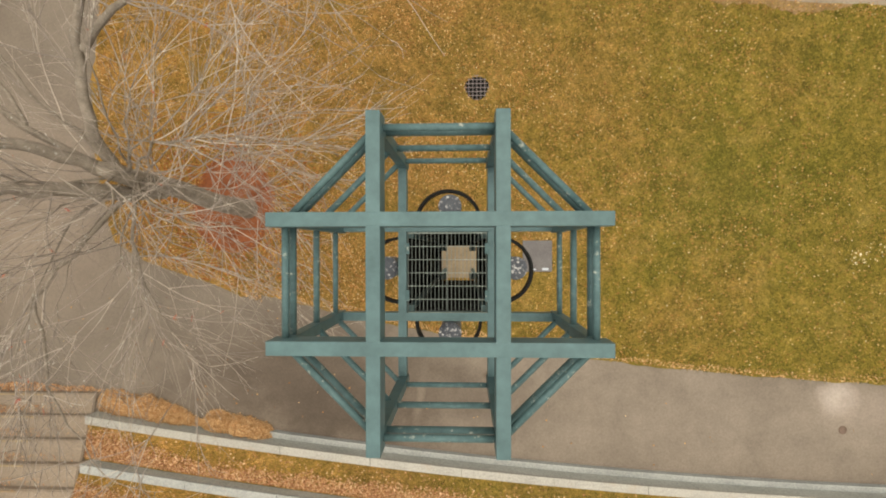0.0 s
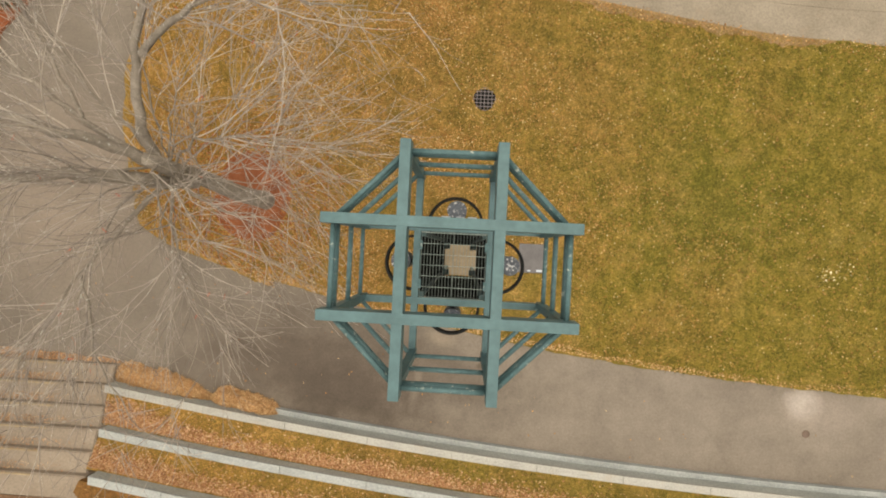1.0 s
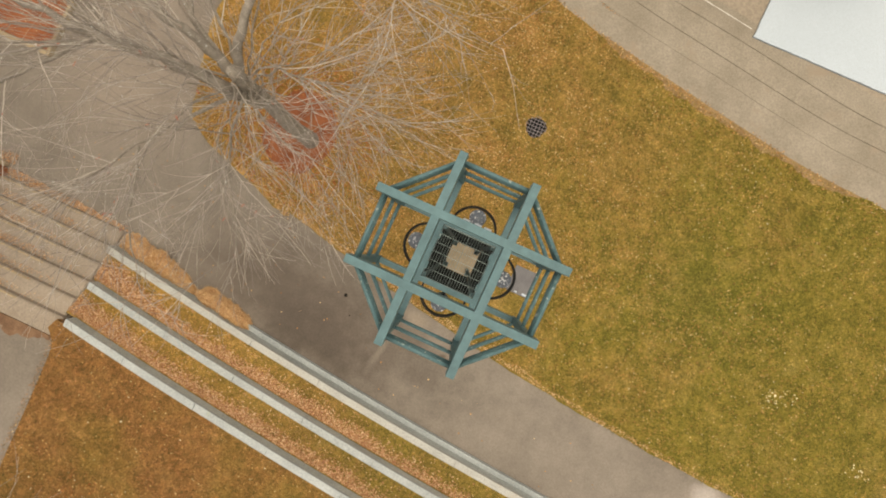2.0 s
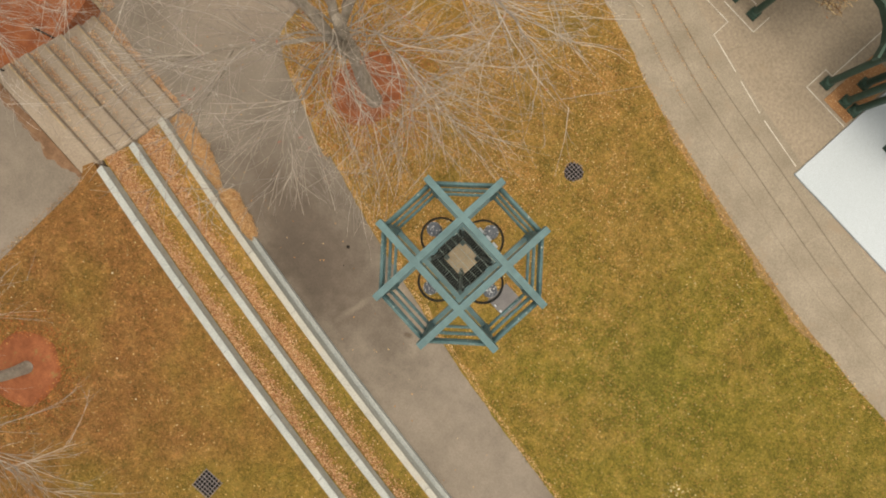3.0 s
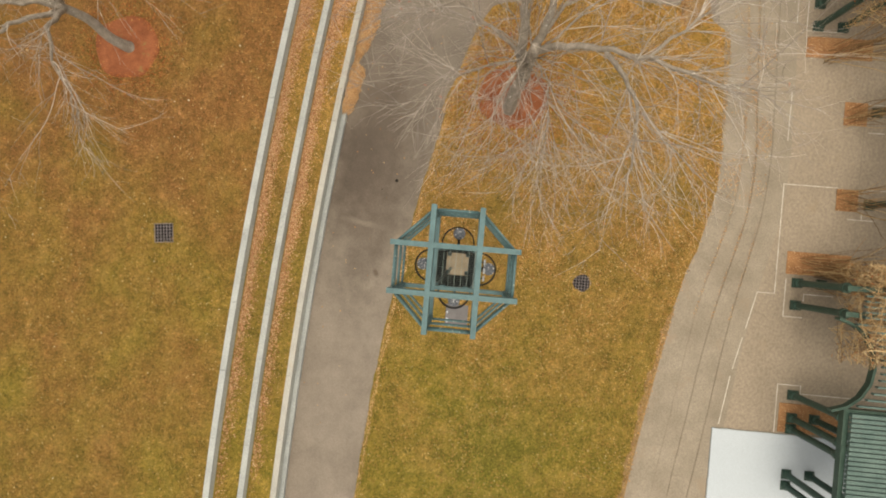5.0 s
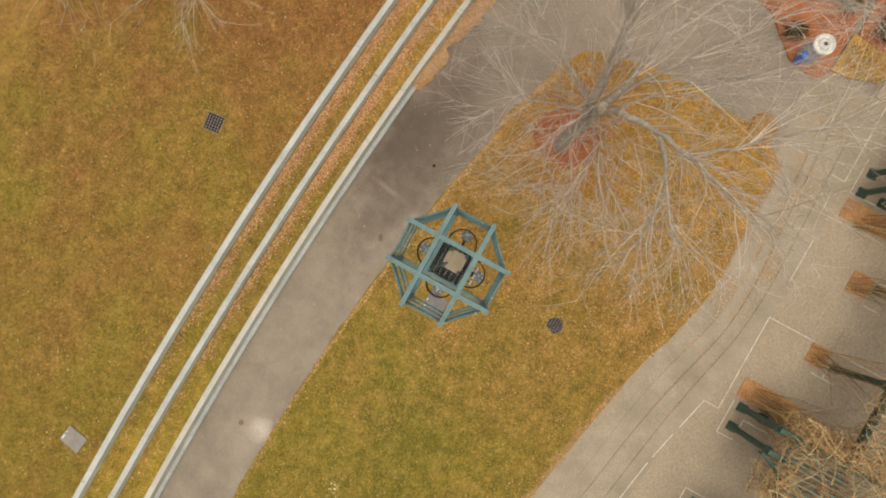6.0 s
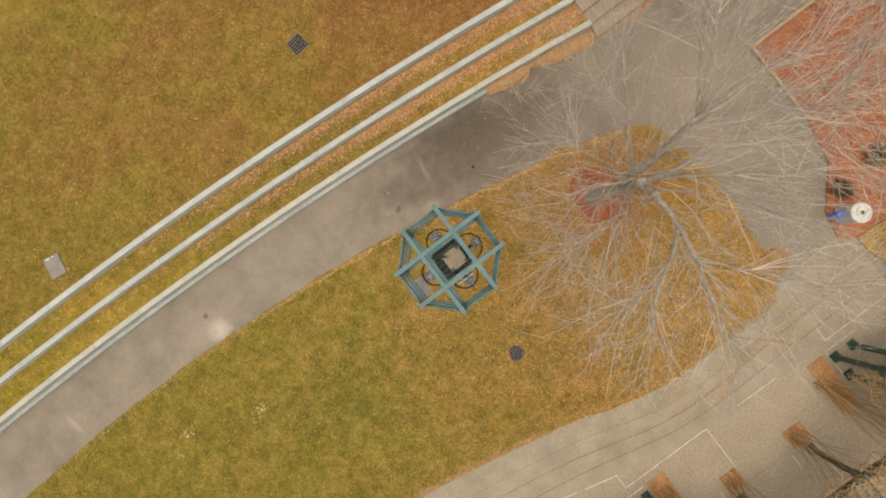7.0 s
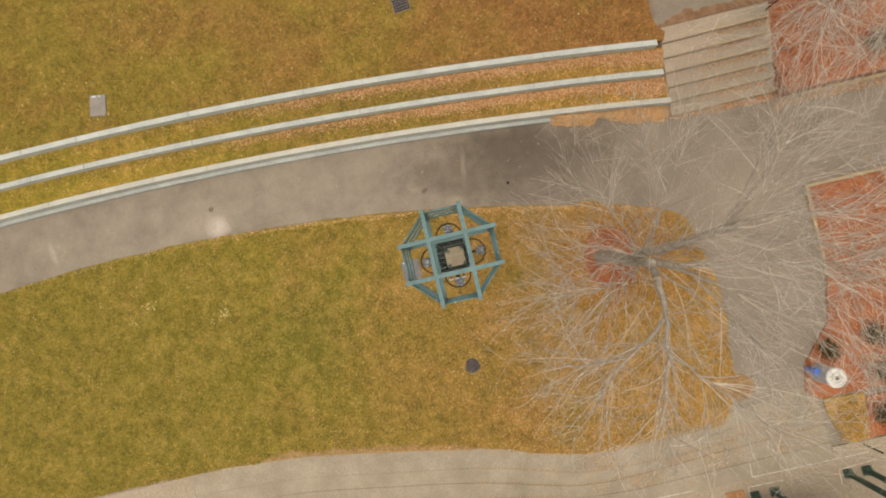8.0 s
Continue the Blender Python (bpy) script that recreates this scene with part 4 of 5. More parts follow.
part("drum", bm, M_BINSIDE, t, "grey-blue steel drum")
bm = bmesh.new()
lathe(bm, [(0.275, 0.74), (0.285, 0.78), (0.27, 0.81), (0.235, 0.825), (0.22, 0.80), (0.17, 0.80), (0.15, 0.84), (0.105, 0.85), (0.09, 0.82), (0.0001, 0.82)], sides=32)
lid = part("lid", bm, M_BIN, t, "pale domed lid with a round opening")
# raised black disc paints the shade of the lid's hole
bm = bmesh.new()
lathe(bm, [(0.05, 0.815), (0.05, 0.832), (0.0001, 0.832)], sides=20)
part("opening", bm, M_DARK, lid, "black disc for the shaded round opening")
t = thing("recycling_box", -9.2, 5.49, 0.06, "small blue plastic box beside a litter bin", "box")
bm = bmesh.new()
box(bm, 0, 0, 0.21, 0.14, 0.17, 0.42, 0.03)
part("body", bm, M_BLUE, t)
bm = bmesh.new()
box(bm, 0, 0, 0.435, 0.16, 0.19, 0.03, 0.01)
part("lid", bm, M_BLUE, t)


# ---- trees ----
def tree(name, base, fork, limbs, seed, label, twigs=1.0, trunk_r=0.16, twig=M_TWIG, buds=0, spread=None):
    """A bare tree: leaning trunk, limbs along given lines, and three orders of side branches that end in fine twigs."""
    r = np.random.RandomState(seed)
    t = thing(name, *base, label, "tree")
    b, f = np.array(base, float), np.array(fork, float)

    def grow(p, d, length, rad, n_, droop, wild, end=0.002):
        line = []
        d = d / np.linalg.norm(d)
        bend = r.normal(0, 0.28 / n_, 3) * (1, 1, 0.6)
        for k in range(n_ + 1):
            line.append((*p, max(rad * (1 - 0.75 * k / n_), end)))
            d = d + r.normal(0, wild, 3) + bend + np.array([0, 0, droop])
            d /= np.linalg.norm(d)
            p = p + d * length / n_
        return line

    def beyond(q, slack):
        """Past the crown's outline, an ellipse of (x, y, half-width, half-depth)."""
        return spread and ((q[0] - spread[0]) / spread[2]) ** 2 + ((q[1] - spread[1]) / spread[3]) ** 2 > slack

    trunk = [(*(b + (f - b) * k / 8 + np.array([0.04 * math.sin(k), 0.03 * math.cos(k * 1.3), 0])), trunk_r * (1.12 if k == 0 else 1.0 - 0.045 * k)) for k in range(9)]
    trunk += [(f[0] - 0.05, f[1] + 0.01, f[2] + 0.09, trunk_r * 0.45), (f[0] - 0.06, f[1] + 0.01, f[2] + 0.13, 0.004)]
    heavy, second, fine = [], [], []
    reach = 1.15 if abs(base[0]) < 5 else 0.0   # keeps clear of the steel frame
    for r0, bare, count, *way in limbs:
        way = np.array(way, float)
        leg = np.concatenate([[0.0], np.cumsum(np.linalg.norm(np.diff(way, axis=0), axis=1))])
        length = leg[-1]
        n_ = max(8, int(length / 0.22))
        line = []
        for k in range(n_ + 1):
            u = k / n_
            s = u * length
            p = np.mean([[np.interp(min(max(s + o, 0), length), leg, way[:, c]) for c in range(3)] for o in (-0.2, 0.0, 0.2)], axis=0) + r.normal(0, 0.022, 3) * (0 < k)
            line.append((*p, r0 * (1 - u) ** 1.15 + 0.005))
        heavy.append(line)
        for i in range(int(1.35 * count * twigs)):
            k = min(n_, int(n_ * (0.7 * bare + (1 - 0.7 * bare) * r.uniform() ** 0.9)) + 1)
            p = np.array(line[k][:3])
            d = p - np.array(line[k - 1][:3])
            out = d / np.linalg.norm(d) + r.normal(0, 0.50, 3) * (1, 1, 0.6) + np.array([0, 0, 0.10])
            sec = grow(p, out, r.uniform(0.7, 2.1), min(line[k][3] * 0.40 + 0.003, 0.0105), 9, 0.0, 0.06, 0.0026)
            if min(math.hypot(q[0], q[1]) for q in sec) < reach or beyond(sec[-1], r.uniform(0.8, 1.1)):
                continue
            second.append(sec)
            for j in range(int(6 * twigs)):
                m = r.randint(2, 10)
                d2 = np.array(sec[m][:3]) - np.array(sec[m - 1][:3])
                d2 = d2 / (np.linalg.norm(d2) + 1e-9) + r.normal(0, 0.34, 3) * (1, 1, 0.7)
                third = grow(np.array(sec[m][:3]), d2, r.uniform(0.45, 1.2), 0.0046, 6, -0.01, 0.06, 0.0019)
                fine.append(third)
                for q in range(2):
                    m2 = r.randint(1, 6)
                    d3 = np.array(third[m2][:3]) - np.array(third[m2 - 1][:3])
                    d3 = d3 / (np.linalg.norm(d3) + 1e-9) + r.normal(0, 0.36, 3)
                    fine.append(grow(np.array(third[m2][:3]), d3, r.uniform(0.25, 0.65), 0.0030, 3, -0.01, 0.08, 0.0015))
    fine = [q for q in fine if min(math.hypot(p[0], p[1]) for p in q) > reach and not beyond(q[-1], 1.12)]
    for nm, paths, mat, sides in [("trunk", [trunk], M_BARK, 14)] + [("limb", [h], M_BARK, 9) for h in heavy] + [("branchwork", second, twig, 4), ("crown", fine, twig, 3)]:
        v, fc = tubes(paths, sides)
        raw(nm, v - b, fc, mat, t, smooth=True)
    # a few red leaves that still cling to the branches
    V, F = [], []
    for i in range(buds):
        sec = second[r.randint(len(second))]
        p = np.array(sec[r.randint(1, 9)][:3]) - b
        u, w = r.normal(0, 1, 3) * (1, 1, 0.3), r.normal(0, 1, 3) * (1, 1, 0.3)
        u, w = u / np.linalg.norm(u) * r.uniform(0.02, 0.05), w / np.linalg.norm(w) * 0.012
        k = len(V)
        V += [p - u, p + w, p + u, p - w]
        F.append((k, k + 1, k + 2, k + 3))
    if V:
        raw("clinging_leaves", V, F, M_BUD, t, "withered red leaves")
    return t


def spokes(fork, tips, seed, r0=0.06, bare=0.3, count=14):
    """Limbs that leave one fork and bend a little on their way to each tip."""
    r = np.random.RandomState(seed)
    f = np.array(fork, float)
    out = []
    for tip in tips:
        d = np.array(tip, float) - f
        side = np.cross(d, [0, 0, 1.0]) * r.uniform(-0.14, 0.14)
        low = f - np.array([0, 0, r.uniform(0.0, 0.5)])
        out.append((r0, bare, count, tuple(low), tuple(f + d * 0.3 + side * 0.7 + np.array([0, 0, 0.3])), tuple(f + d * 0.65 + side + np.array([0, 0, 0.25])), tuple(tip)))
    return out


FORK = (-4.30, 1.14, 3.9)
tree("bare_tree", (-4.13, 0.90, 0.05), FORK,
     [(0.078, 0.30, 26, (-4.29, 1.12, 3.7), (-4.22, 1.60, 4.35), (-4.02, 2.28, 4.75), (-3.79, 2.92, 5.10), (-3.30, 3.82, 5.50), (-3.12, 5.13, 5.80)),
      (0.046, 0.28, 20, (-4.02, 2.28, 4.70), (-3.53, 2.57, 5.00), (-2.86, 2.82, 5.30), (-1.56, 2.59, 5.60), (-1.00, 2.49, 5.80)),
      (0.022, 0.12, 19, (-2.86, 2.82, 5.30), (-2.17, 3.32, 5.50), (-1.51, 3.92, 5.70)),
      (0.118, 0.30, 36, (-4.24, 1.00, 2.7), (-4.46, 0.90, 3.5), (-4.72, 0.88, 4.2), (-5.38, 0.70, 5.0), (-6.1, 0.62, 5.3), (-8.3, 0.95, 5.4)),
      (0.090, 0.30, 30, (-4.29, 1.10, 3.5), (-4.50, 1.22, 4.35), (-5.00, 1.33, 5.0), (-6.5, 1.7, 5.3), (-7.9, 2.0, 5.4)),
      (0.036, 0.28, 20, (-4.38, 0.92, 3.3), (-5.0, -0.42, 4.2), (-5.6, -1.6, 4.4), (-5.7, -2.7, 4.6)),
      (0.036, 0.28, 24, (-4.32, 1.15, 3.8), (-4.95, 1.55, 4.3), (-6.0, 2.35, 4.6), (-7.4, 3.5, 4.8), (-8.3, 4.6, 4.8)),
      (0.028, 0.16, 16, (-5.55, 0.68, 5.05), (-6.6, -0.6, 5.1), (-7.5, -1.7, 5.0)),
      (0.028, 0.16, 24, (-3.79, 2.92, 5.10), (-4.71, 3.98, 5.40), (-5.65, 5.19, 5.60)),
      (0.022, 0.24, 12, (-4.25, 1.02, 3.4), (-3.9, 0.3, 4.1), (-3.2, -0.6, 4.6), (-2.6, -1.2, 4.8)),
      (0.020, 0.24, 19, (-4.26, 1.12, 3.6), (-3.5, 1.4, 4.2), (-2.5, 1.4, 4.5), (-1.9, 1.3, 4.6)),
      (0.025, 0.20, 19, (-4.95, 1.55, 4.3), (-5.8, 3.2, 4.6), (-7.0, 5.0, 4.7)),
      (0.022, 0.24, 6, (-5.0, -0.42, 4.2), (-4.4, -1.4, 4.7), (-3.7, -2.3, 4.8))] +
     spokes((-4.28, 1.12, 3.8), [(-1.8, 0.4, 4.6), (-2.6, 2.0, 4.8), (-3.2, -0.2, 5.0), (-5.4, 3.6, 5.4), (-6.9, 0.2, 5.4), (-4.4, -1.2, 5.2), (-7.2, 4.0, 5.0)], 8, 0.016, 0.25, 5) +
     spokes((-4.27, 1.06, 3.4), [(-2.6, 0.9, 4.0), (-2.9, 0.1, 4.1), (-3.4, -0.6, 4.2), (-2.7, 1.8, 4.1), (-3.3, 2.7, 4.3), (-4.6, -0.9, 4.4), (-4.4, 3.2, 4.4), (-5.9, 2.6, 4.4), (-6.3, 1.5, 4.3), (-6.2, 0.2, 4.3), (-2.2, 1.3, 4.6), (-2.4, 0.4, 4.5)], 18, 0.012, 0.10, 5) +
     spokes((-5.5, 0.7, 5.05), [(-8.6, -0.2, 5.2), (-8.9, 2.2, 5.0), (-8.2, 3.4, 5.2), (-7.8, -1.4, 5.2), (-7.6, 4.6, 5.0)], 9, 0.018, 0.2, 18),
     21, "bare grey deciduous tree standing in red mulch", 1.0, 0.175, M_TWIG, 170, (-5.1, 1.45, 4.9, 4.4))
tree("bare_tree", (-4.58, -8.67, UPPER + 0.04), (-4.8, -9.0, 3.5),
     spokes((-4.8, -9.0, 3.5), [(-2.2, -7.4, 4.6), (-7.0, -8.0, 4.9), (-1.6, -9.6, 5.0), (-7.5, -10.5, 5.2), (-4.4, -12.0, 5.6), (-4.6, -6.6, 5.3), (-2.9, -11.5, 5.0)], 3),
     22, "bare grey tree in a red mulch ring on a lawn", 0.85, 0.13)
tree("bare_tree", (-14.2, 1.6, 0.05), (-14.3, 1.7, 2.6),
     spokes((-14.3, 1.7, 2.6), [(-10.0, 1.2, 4.6), (-10.4, 3.0, 4.9), (-10.8, -0.4, 4.9), (-11.0, 4.9, 4.6), (-16.8, 2.0, 5.4), (-12.6, 6.2, 5.0), (-13.0, -1.8, 5.2), (-11.6, 2.2, 5.6), (-9.9, 4.2, 4.4), (-11.9, 0.6, 5.6)], 4, count=18),
     23, "bare pale tree spreading over a mulch border", 1.0, 0.16, M_PALETWIG)
tree("bare_tree", (-13.4, -5.4, 0.54), (-13.3, -5.3, 2.8),
     spokes((-13.3, -5.3, 2.8), [(-9.8, -4.4, 4.7), (-10.3, -2.4, 4.8), (-11.2, -6.6, 5.0), (-15.8, -5.6, 5.4), (-12.2, -1.6, 5.0), (-10.8, -3.6, 5.4), (-10.0, -5.6, 4.6), (-8.3, -2.5, 4.7), (-9.0, -3.2, 4.7), (-9.4, -2.0, 4.8), (-7.6, -3.0, 4.8), (-8.6, -3.9, 4.9)], 5, count=20),
     24, "bare pale tree on a mulch bank", 1.0, 0.16, M_PALETWIG)


# ---- shrubs ----
def shrub(x, y, z, size, seed, label):
    r = np.random.RandomState(seed)
    t = thing("shrub", x, y, z, label, "shrub")
    paths, V, F = [], [], []
    for i in range(40):
        a = r.uniform(0, 2 * math.pi)
        tip = np.array([math.cos(a), math.sin(a), 0]) * size * r.uniform(0.3, 1.0) + np.array([0, 0, size * r.uniform(0.6, 1.2)])
        paths.append([(0.06 * math.cos(a), 0.06 * math.sin(a), 0, 0.008), (*(tip * 0.5), 0.006), (*tip, 0.003)])
        for k in range(26):
            c = tip * r.uniform(0.5, 1.05) + r.normal(0, size * 0.12, 3)
            c[2] = max(c[2], 0.02)
            u, w = r.normal(0, 1, 3), r.normal(0, 1, 3)
            u, w = u / np.linalg.norm(u) * 0.035, w / np.linalg.norm(w) * 0.02
            n_ = len(V)
            V += [c - u, c + w, c + u, c - w]
            F.append((n_, n_ + 1, n_ + 2, n_ + 3))
    v, f = tubes(paths, 4)
    raw("stems", v, f, M_BARK, t)
    raw("foliage", V, F, M_SHRUB, t)


shrub(-9.8, 5.02, 0.06, 0.34, 1, "low dark leggy shrub beside a litter bin")
shrub(-11.2, 4.9, 0.06, 0.4, 2, "low dark shrub in a mulch border")
shrub(-11.3, 6.0, 0.06, 0.5, 3, "dark evergreen shrub in a mulch border")
shrub(-13.0, -3.3, 0.55, 0.42, 4, "dark twiggy shrub on a mulch bank")
shrub(-10.95, 7.15, 0.04, 0.45, 6, "dark green shrub behind a litter bin")
shrub(-11.6, 7.2, 0.04, 0.5, 7, "dark green shrub behind a litter bin")


# ---- fallen leaves and grass ----
def leaves(name, pts, size, mat, label, seed, lift=0.012, tilt=0.5, top=True):
    """Curled single leaves: two bent blades each."""
    r = np.random.RandomState(seed)
    pts = np.asarray(pts, float)
    k = len(pts)
    a = r.uniform(0, 2 * np.pi, k)
    s = size * r.uniform(0.55, 1.35, k)
    u = np.stack([np.cos(a), np.sin(a), r.normal(0, tilt * 0.5, k)], 1) * s[:, None]
    w = np.stack([-np.sin(a), np.cos(a), r.normal(0, tilt, k)], 1) * (s * r.uniform(0.4, 0.75, k))[:, None]
    c = pts + np.stack([np.zeros(k), np.zeros(k), lift + np.abs(u[:, 2]) + 0.3 * np.abs(w[:, 2])], 1)
    up = np.stack([np.zeros(k), np.zeros(k), s * r.uniform(0.05, 0.45, k)], 1)
    V = np.stack([c - u, c + w + up, c + u, c - w + up], 1).reshape(-1, 3)
    i = np.arange(k)[:, None] * 4
    F = np.concatenate([i + np.array([[0, 1, 2]]), i + np.array([[0, 2, 3]])], 1).reshape(-1, 3)
    return tagged(raw(name, V, F, mat), label, "leaves" if top else "", kind="stuff" if top else "")


def tufts(name, pts, height, mat, label, seed):
    """Short grass: three blades to a tuft."""
    r = np.random.RandomState(seed)
    pts = np.asarray(pts, float)
    k = len(pts)
    V = np.empty((k, 9, 3))
    for j in range(3):
        a = r.uniform(0, 2 * np.pi, k)
        wd = r.uniform(0.0025, 0.006, k)
        ln = height * r.uniform(0.5, 1.3, k)
        lean = r.uniform(0.8, 2.2, k) * ln
        o = pts + np.stack([r.normal(0, 0.012, k), r.normal(0, 0.012, k), np.zeros(k) - 0.004], 1)
        side = np.stack([-np.sin(a), np.cos(a), np.zeros(k)], 1) * wd[:, None]
        tip = o + np.stack([np.cos(a) * lean, np.sin(a) * lean, ln], 1)
        V[:, 3 * j], V[:, 3 * j + 1], V[:, 3 * j + 2] = o - side, o + side, tip
    F = np.arange(k * 9).reshape(-1, 3)
    return tagged(raw(name, V.reshape(-1, 3), F, mat), label, "grass", kind="stuff")


def scatter(count, x0, x1, y0, y1, keep, z, seed):
    r = np.random.RandomState(seed)
    out = []
    while len(out) < count:
        x, y = r.uniform(x0, x1), r.uniform(y0, y1)
        if keep(x, y, r):
            out.append((x, y, z(x, y) if callable(z) else z))
    return out


def thick(x, y, r):
    """Leaves lie thickest near the tree and thin out along the lawn."""
    if not in_lawn(x, y):
        return False
    clump = 0.45 + 0.6 * noise.noise(Vector((x * 0.7, y * 0.7, 2.0))) + 0.5 * noise.noise(Vector((x * 2.3, y * 2.3, 5.0)))
    return r.uniform() < clump * float(np.interp(x, (-7, -2, 1, 4, 9, 15), (1.0, 1.0, 0.55, 0.22, 0.15, 0.13)))


def upper(x, y, r):
    return y < wall_line(2, x, 0.1) and not covered(x, y) and r.uniform() < 0.4 + 0.5 * noise.noise(Vector((x * 0.6, y * 0.6, 7.0)))


leaves("fallen_leaves", scatter(64000, -7.2, 17.5, -2.5, 6.6, thick, 0.024, 31), 0.0148, M_LEAF, "scattered tan and orange fallen leaves on a lawn", 41)
leaves("fallen_leaves", scatter(10000, -6.8, 15, -12, -4.5, upper, UPPER + 0.012, 32), 0.0145, M_LEAF, "scattered fallen leaves on the upper lawn", 42)


def litter(k):
    """Leaves blown against the wall above each terrace."""
    def keep(x, y, r):
        lo, hi = wall_line(k + 1, x, -0.1), wall_line(k, x, 0.1)
        if not lo < y < hi or x < (-7.06, -6.93)[k]:
            return False
        u = (hi - y) / (hi - lo)
        dense = float(np.interp(x, (-6.8, -4, 0, 3, 7, 12), (1.0, 1.0, 0.85, 0.4, 0.07, 0.03)))
        u += float(np.interp(x, (-7.0, -5.0), (0.45, 0.0)))
        return r.uniform() < dense * (0.02 + 0.95 * max(0.0, (u - 0.35 + 0.3 * noise.noise(Vector((x, k, 1.0)))) / 0.65) ** 1.6)
    return keep


for k in range(2):
    leaves("leaf_litter", scatter(15500, -7.1, 14, -6.2, -3.0, litter(k), lambda x, y: terrace_z(k, x, y) + 0.01, 33 + k), 0.0175, M_HEAP, "thick orange leaf litter along a terrace wall", 43 + k, 0.01, 0.6)


def heap(points, seed, label, count, mat=M_DRY, inner=M_LITTER):
    """A long low bank of dry leaves."""
    r = np.random.RandomState(seed)
    t = thing("leaf_heap", points[0][0], points[0][1], 0.0, label, "leaf heap")
    o = np.array((points[0][0], points[0][1], 0.0))
    ln = np.array(points, float)
    V, F = [], []
    nu, nv = 90, 14
    u = np.linspace(0, 1, nu)
    cx = np.interp(u, np.linspace(0, 1, len(ln)), ln[:, 0])
    cy = np.interp(u, np.linspace(0, 1, len(ln)), ln[:, 1])
    wd = np.interp(u, np.linspace(0, 1, len(ln)), ln[:, 2])
    ht = np.interp(u, np.linspace(0, 1, len(ln)), ln[:, 3])
    gx, gy = np.gradient(cx), np.gradient(cy)
    g = np.hypot(gx, gy)
    nx, ny = -gy / g, gx / g
    top = []
    for i in range(nu):
        end = min(1.0, 9.0 * u[i], 9.0 * (1 - u[i])) ** 0.5
        for j in range(nv):
            a = math.pi * j / (nv - 1)
            lump = 1 + 0.32 * noise.noise(Vector((cx[i] * 3, cy[i] * 3 + j * 0.3, seed))) + 0.3 * noise.noise(Vector((cx[i] * 9, j * 0.6, seed + 3.0)))
            p = np.array([cx[i] + nx[i] * wd[i] * math.cos(a) * lump * end, cy[i] + ny[i] * wd[i] * math.cos(a) * lump * end, ht[i] * math.sin(a) * lump * end])
            V.append(p - o)
            top.append(p)
    for i in range(nu - 1):
        for j in range(nv - 1):
            F.append((i * nv + j, i * nv + j + 1, (i + 1) * nv + j + 1, (i + 1) * nv + j))
    raw("core", V, F, inner, t)
    top = np.array(top)
    pick = top[r.randint(0, len(top), count)] + r.normal(0, 0.02, (count, 3))
    pick[:, 2] = np.maximum(pick[:, 2], 0.01)
    lv = leaves("leaf_cover", pick - o, 0.0125, mat, "curled dry leaves", seed + 5, 0.0, 0.9, False)
    lv.parent = t


heap([(-7.24, -2.93, 0.22, 0.10), (-6.9, -2.96, 0.27, 0.16), (-6.4, -3.02, 0.27, 0.22), (-5.95, -3.10, 0.25, 0.24), (-5.6, -3.18, 0.20, 0.20), (-5.25, -3.32, 0.11, 0.10), (-5.0, -3.42, 0.06, 0.05)], 61, "long bank of dry tan leaves against a low wall", 26000)
heap([(-5.08, -3.30, 0.10, 0.12), (-4.8, -3.27, 0.21, 0.28), (-4.55, -3.32, 0.20, 0.26), (-4.2, -3.38, 0.20, 0.30), (-3.9, -3.46, 0.18, 0.28), (-3.62, -3.55, 0.12, 0.18)], 62, "rounded heap of dry tan leaves against a low wall", 22000)
heap([(-7.6, 5.52, 0.25, 0.05), (-7.15, 5.6, 0.38, 0.09), (-6.65, 5.52, 0.28, 0.06)], 63, "low brown spread of leaves at the lawn's corner", 2200, M_LEAF, M_SOIL)


def on_steps(x, y, r):
    return any(abs(y - (STAIR_Y[i] - 0.29)) < 0.075 for i in range(5)) and r.uniform() < float(np.interp(x, (-10.1, -8.6, -8.0, -7.1), (1.0, 0.6, 0.12, 0.02)))


def stair_z(x, y):
    i = max(0, sum(1 for s in STAIR_Y[:6] if y < s) - 1)
    return UPPER * (i + 1) / 6.0 - 0.10 * min(1.0, max(0.0, (y - STAIR_Y[i + 1]) / (STAIR_Y[i] - STAIR_Y[i + 1]))) + 0.004


leaves("leaf_litter", scatter(2600, -10.0, -7.15, -4.9, -2.7, on_steps, stair_z, 35), 0.015, M_HEAP, "orange leaves caught on garden stair treads", 45)
leaves("leaf_litter", scatter(2200, -10.3, -7.1, -2.69, -2.48, lambda x, y, r: y < -2.62 + 0.05 * (-7.0 - x) + 0.06 * noise.noise(Vector((x * 3, 0, 2.0))), 0.01, 36), 0.016, M_HEAP, "orange leaves at the foot of a stair", 46)
leaves("fallen_leaves", scatter(150, -10.2, 14, -4.2, -0.8, lambda x, y, r: not in_lawn(x, y) and y > wall_line(0, max(x, -6.8), -0.25) + (0.3 if x < -6.8 else 0) and r.uniform() < (0.5 if x < -2 else 0.12), 0.006, 37), 0.017, M_LEAF, "few fallen leaves on a concrete path", 47)
leaves("leaf_litter", scatter(2600, -16, -10.5, 0.4, 6.4, lambda x, y, r: not (y > 2.9 and x > -10.9 + (y - 3) * 0.1) or r.uniform() < 0.5, 0.075, 38), 0.022, M_HEAP, "red-brown leaf litter in a mulch border", 48)
leaves("leaf_litter", scatter(3500, -15, -10.2, -8, -2.6, lambda x, y, r: r.uniform() < 0.5 + 0.6 * noise.noise(Vector((x, y, 3.0))), 0.56, 39), 0.014, M_RUST, "red-brown leaf litter on a mulch bank", 49)


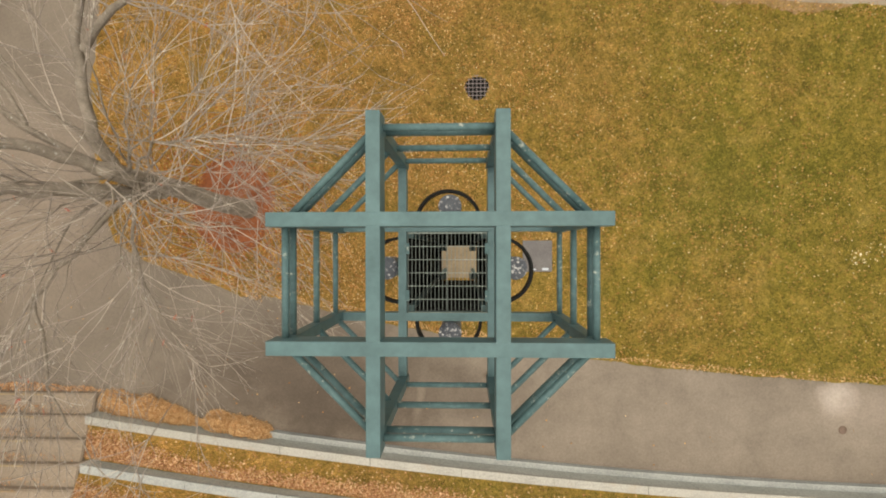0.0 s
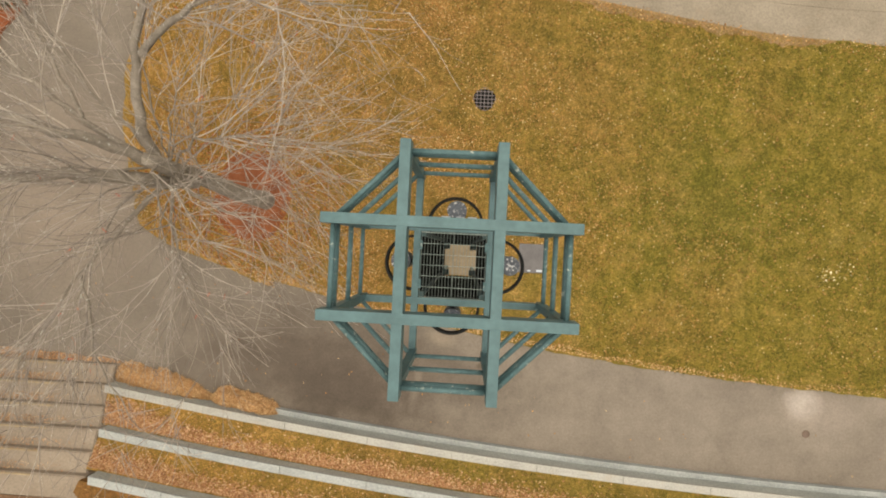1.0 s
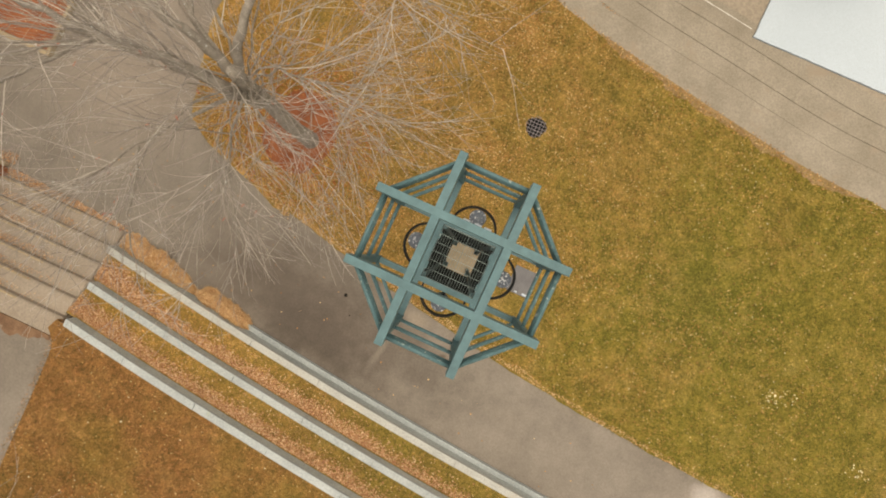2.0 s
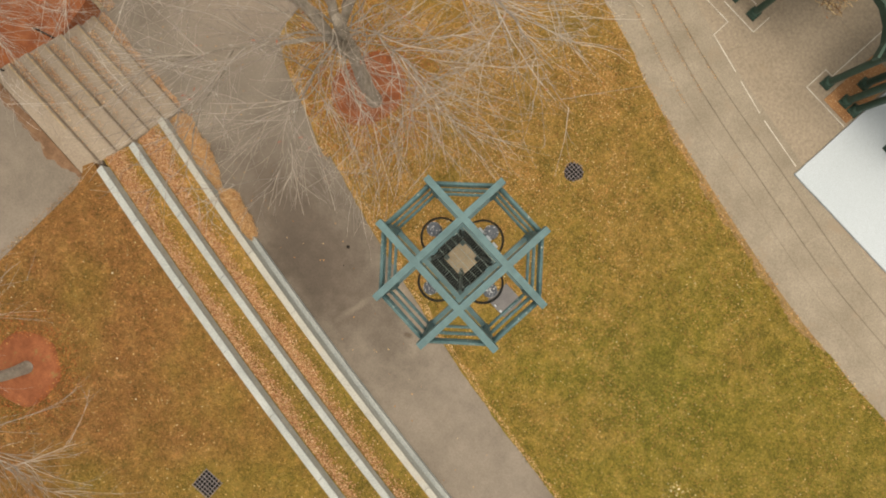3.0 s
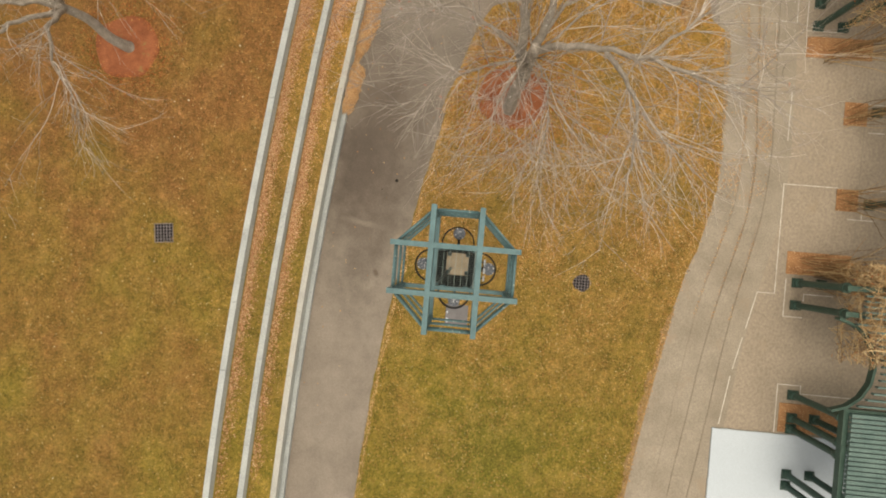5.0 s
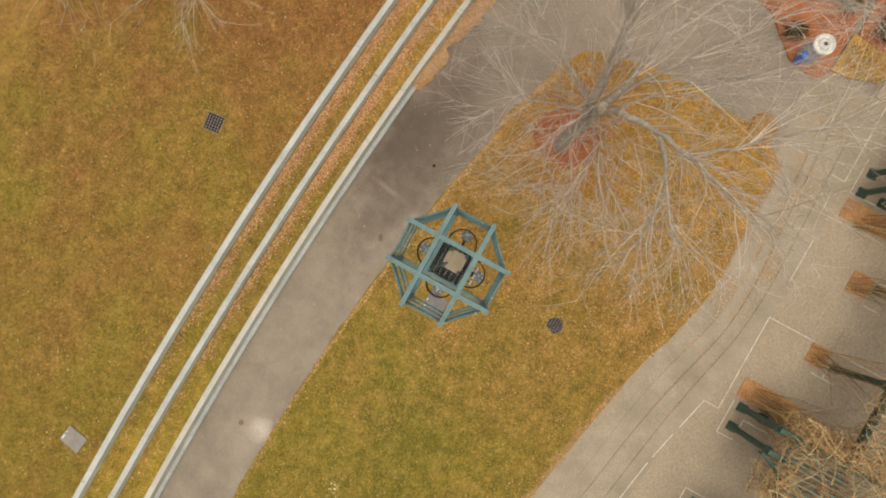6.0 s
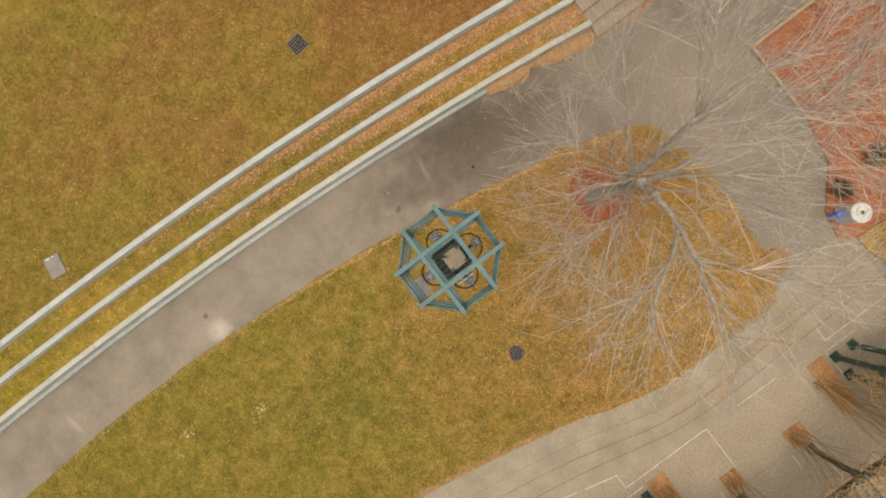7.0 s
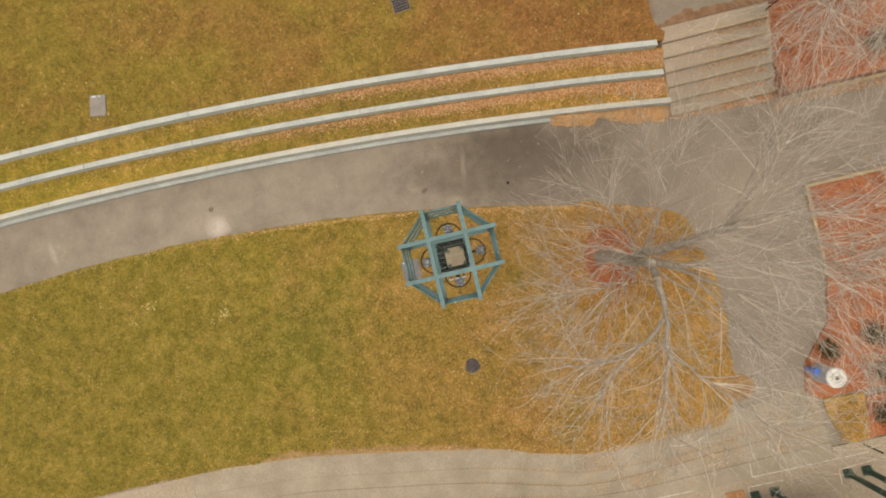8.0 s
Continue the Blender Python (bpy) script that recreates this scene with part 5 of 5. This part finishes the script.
def plaza_drift(x, y, r):
    d = min(abs(y - step_line(k, x) + 0.02) for k in (1, 2, 3))
    return d < 0.028 and x < 1.0 and r.uniform() < 0.5 + 0.5 * noise.noise(Vector((x * 1.3, y, 4.0)))


def step_z(x, y):
    return RISE * sum(1 for k in (1, 2, 3) if y > step_line(k, x)) + 0.016


leaves("leaf_litter", scatter(2000, -9.2, 9.4, 4.6, 7.6, plaza_drift, step_z, 40), 0.010, M_LEAF, "orange leaves drifted against plaza steps", 50)
leaves("leaf_litter", scatter(1300, -3, 13, 4.2, 6.6, lambda x, y, r: step_line(0, x) - 0.26 < y < step_line(0, x) + 0.02 and r.uniform() < 0.6, 0.025, 44), 0.015, M_LEAF, "tan leaves along the lawn's stepped edge", 51)

def round_tree(x, y, r):
    d = math.hypot(x + 4.5, y - 1.0)
    return in_lawn(x, y) and r.uniform() < math.exp(-((d - 0.75) / 0.9) ** 2)


leaves("leaf_litter", scatter(4600, -7, -2, -1, 3.4, round_tree, 0.03, 64), 0.02, M_RUST, "rust-red leaves and bark round a tree", 65)
leaves("leaf_litter", scatter(3000, -6.9, 14, -2.6, 1.2, lambda x, y, r: in_lawn(x, y) and r.uniform() < float(np.interp(x, (4, 8), (1.0, 0.35))) and y < path_edge(x) + 0.13 * (1 + noise.noise(Vector((x * 1.5, 0, 0)))), 0.02, 66), 0.014, M_DRY, "dry straw and leaves along the path edge", 67)
tufts("grass", scatter(180000, -7.2, 17.5, -2.5, 6.6, lambda x, y, r: in_lawn(x, y), 0.02, 51), 0.032, M_BLADE, "short dormant grass of the lower lawn", 52)
tufts("grass", scatter(140000, -6.85, 17.5, -13, -4.6, lambda x, y, r: y < wall_line(2, x, 0.1) and not covered(x, y), UPPER, 53), 0.032, M_UPBLADE, "short dormant grass of the upper lawn", 54)
for k in range(2):
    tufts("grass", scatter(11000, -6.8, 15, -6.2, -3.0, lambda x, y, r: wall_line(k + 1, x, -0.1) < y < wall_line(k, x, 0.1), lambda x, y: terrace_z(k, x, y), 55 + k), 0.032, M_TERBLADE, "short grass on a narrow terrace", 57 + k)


def round_ring(x, y, r):
    d = math.hypot(x + 4.6, y + 8.75)
    return r.uniform() < math.exp(-((d - 0.85) / 0.4) ** 2)


leaves("leaf_litter", scatter(1800, -7, -2.5, -11, -6.6, round_ring, UPPER + 0.012, 68), 0.018, M_RUST, "rust-red bark scraps round a tree on the upper lawn", 69)


def on_beds(x, y, r):
    return any(a < x < b and c < y < d for a, b, c, d in BEDS)


leaves("leaf_litter", scatter(2600, -6.6, 3.8, 8.4, 10.1, on_beds, PLAZA + 0.02, 70), 0.012, M_HEAP, "dry leaves on plaza planting beds", 71)


def corner(x, y, r):
    return -10.45 < x < -9.62 and 6.6 < y < 7.75


leaves("fallen_leaves", scatter(350, -10.5, -9.5, 6.5, 7.8, corner, 0.08, 72), 0.02, M_LEAF, "tan leaves on a small corner of turf", 73)
tufts("grass", scatter(1800, -10.5, -9.5, 6.5, 7.8, corner, 0.075, 74), 0.032, M_BLADE, "short dormant grass on a small corner of turf", 75)


def tread_drift(x, y, r):
    if not step_line(0, x) + 0.05 < y < step_line(3, x) - 0.02:
        return False
    k = sum(1 for i in (1, 2, 3) if y > step_line(i, x))
    return r.uniform() < 0.75 * max(0.0, noise.noise(Vector((x * 0.9, k * 3.0, 6.0))) + 0.1)


leaves("leaf_litter", scatter(1500, -9.2, -2.2, 6.2, 7.8, tread_drift, step_z, 76), 0.015, M_LEAF, "brown leaf scraps blown over plaza steps", 77)


def pale_clump(x, y, seed, count):
    r = np.random.RandomState(seed)
    return np.stack([x + r.normal(0, 0.13, count), y + r.normal(0, 0.10, count), np.full(count, 0.035)], 1)


PALE = np.concatenate([pale_clump(9.8, -0.73, 81, 18), pale_clump(7.42, -0.03, 82, 26), pale_clump(7.75, 0.1, 83, 12), pale_clump(10.4, -0.4, 84, 8)])
leaves("fallen_leaves", PALE, 0.021, M_PALE, "small clusters of bleached leaves on the lawn", 85)
leaves("fallen_leaves", scatter(2400, -7.2, 17.5, -2.5, 6.6, thick, 0.034, 86), 0.012, M_PALE, "pale straw flecks scattered over the lower lawn", 87)
leaves("fallen_leaves", scatter(420, -6.8, 15, -12, -4.5, upper, UPPER + 0.03, 88), 0.014, M_PALE, "pale straw flecks scattered over the upper lawn", 89)
leaves("leaf_litter", scatter(2600, -16, -10.2, -2.4, -1.9, lambda x, y, r: y < -2.18 + 0.14 * noise.noise(Vector((x * 1.2, 0, 5.0))), 0.008, 90), 0.016, M_HEAP, "brown leaves blown against timber edging", 91)


# ---- slim posts ----
def steel_post(x, y, z, height):
    t = thing("steel_post", x, y, z, "slim dark steel post with a round cap", "post", "slim posts")
    bm = bmesh.new()
    lathe(bm, [(0.022, 0.0), (0.022, height - 0.02)], sides=12)
    part("shaft", bm, M_BLACK, t)
    bm = bmesh.new()
    lathe(bm, [(0.026, height - 0.02), (0.028, height), (0.015, height + 0.012), (0.0001, height + 0.014)], sides=12)
    part("cap", bm, M_BLACK, t)


steel_post(-9.80, -4.72, 1.36, 0.62)
steel_post(-10.22, -3.66, 0.54, 0.6)
steel_post(-10.17, 7.91, 0.14, 0.7)
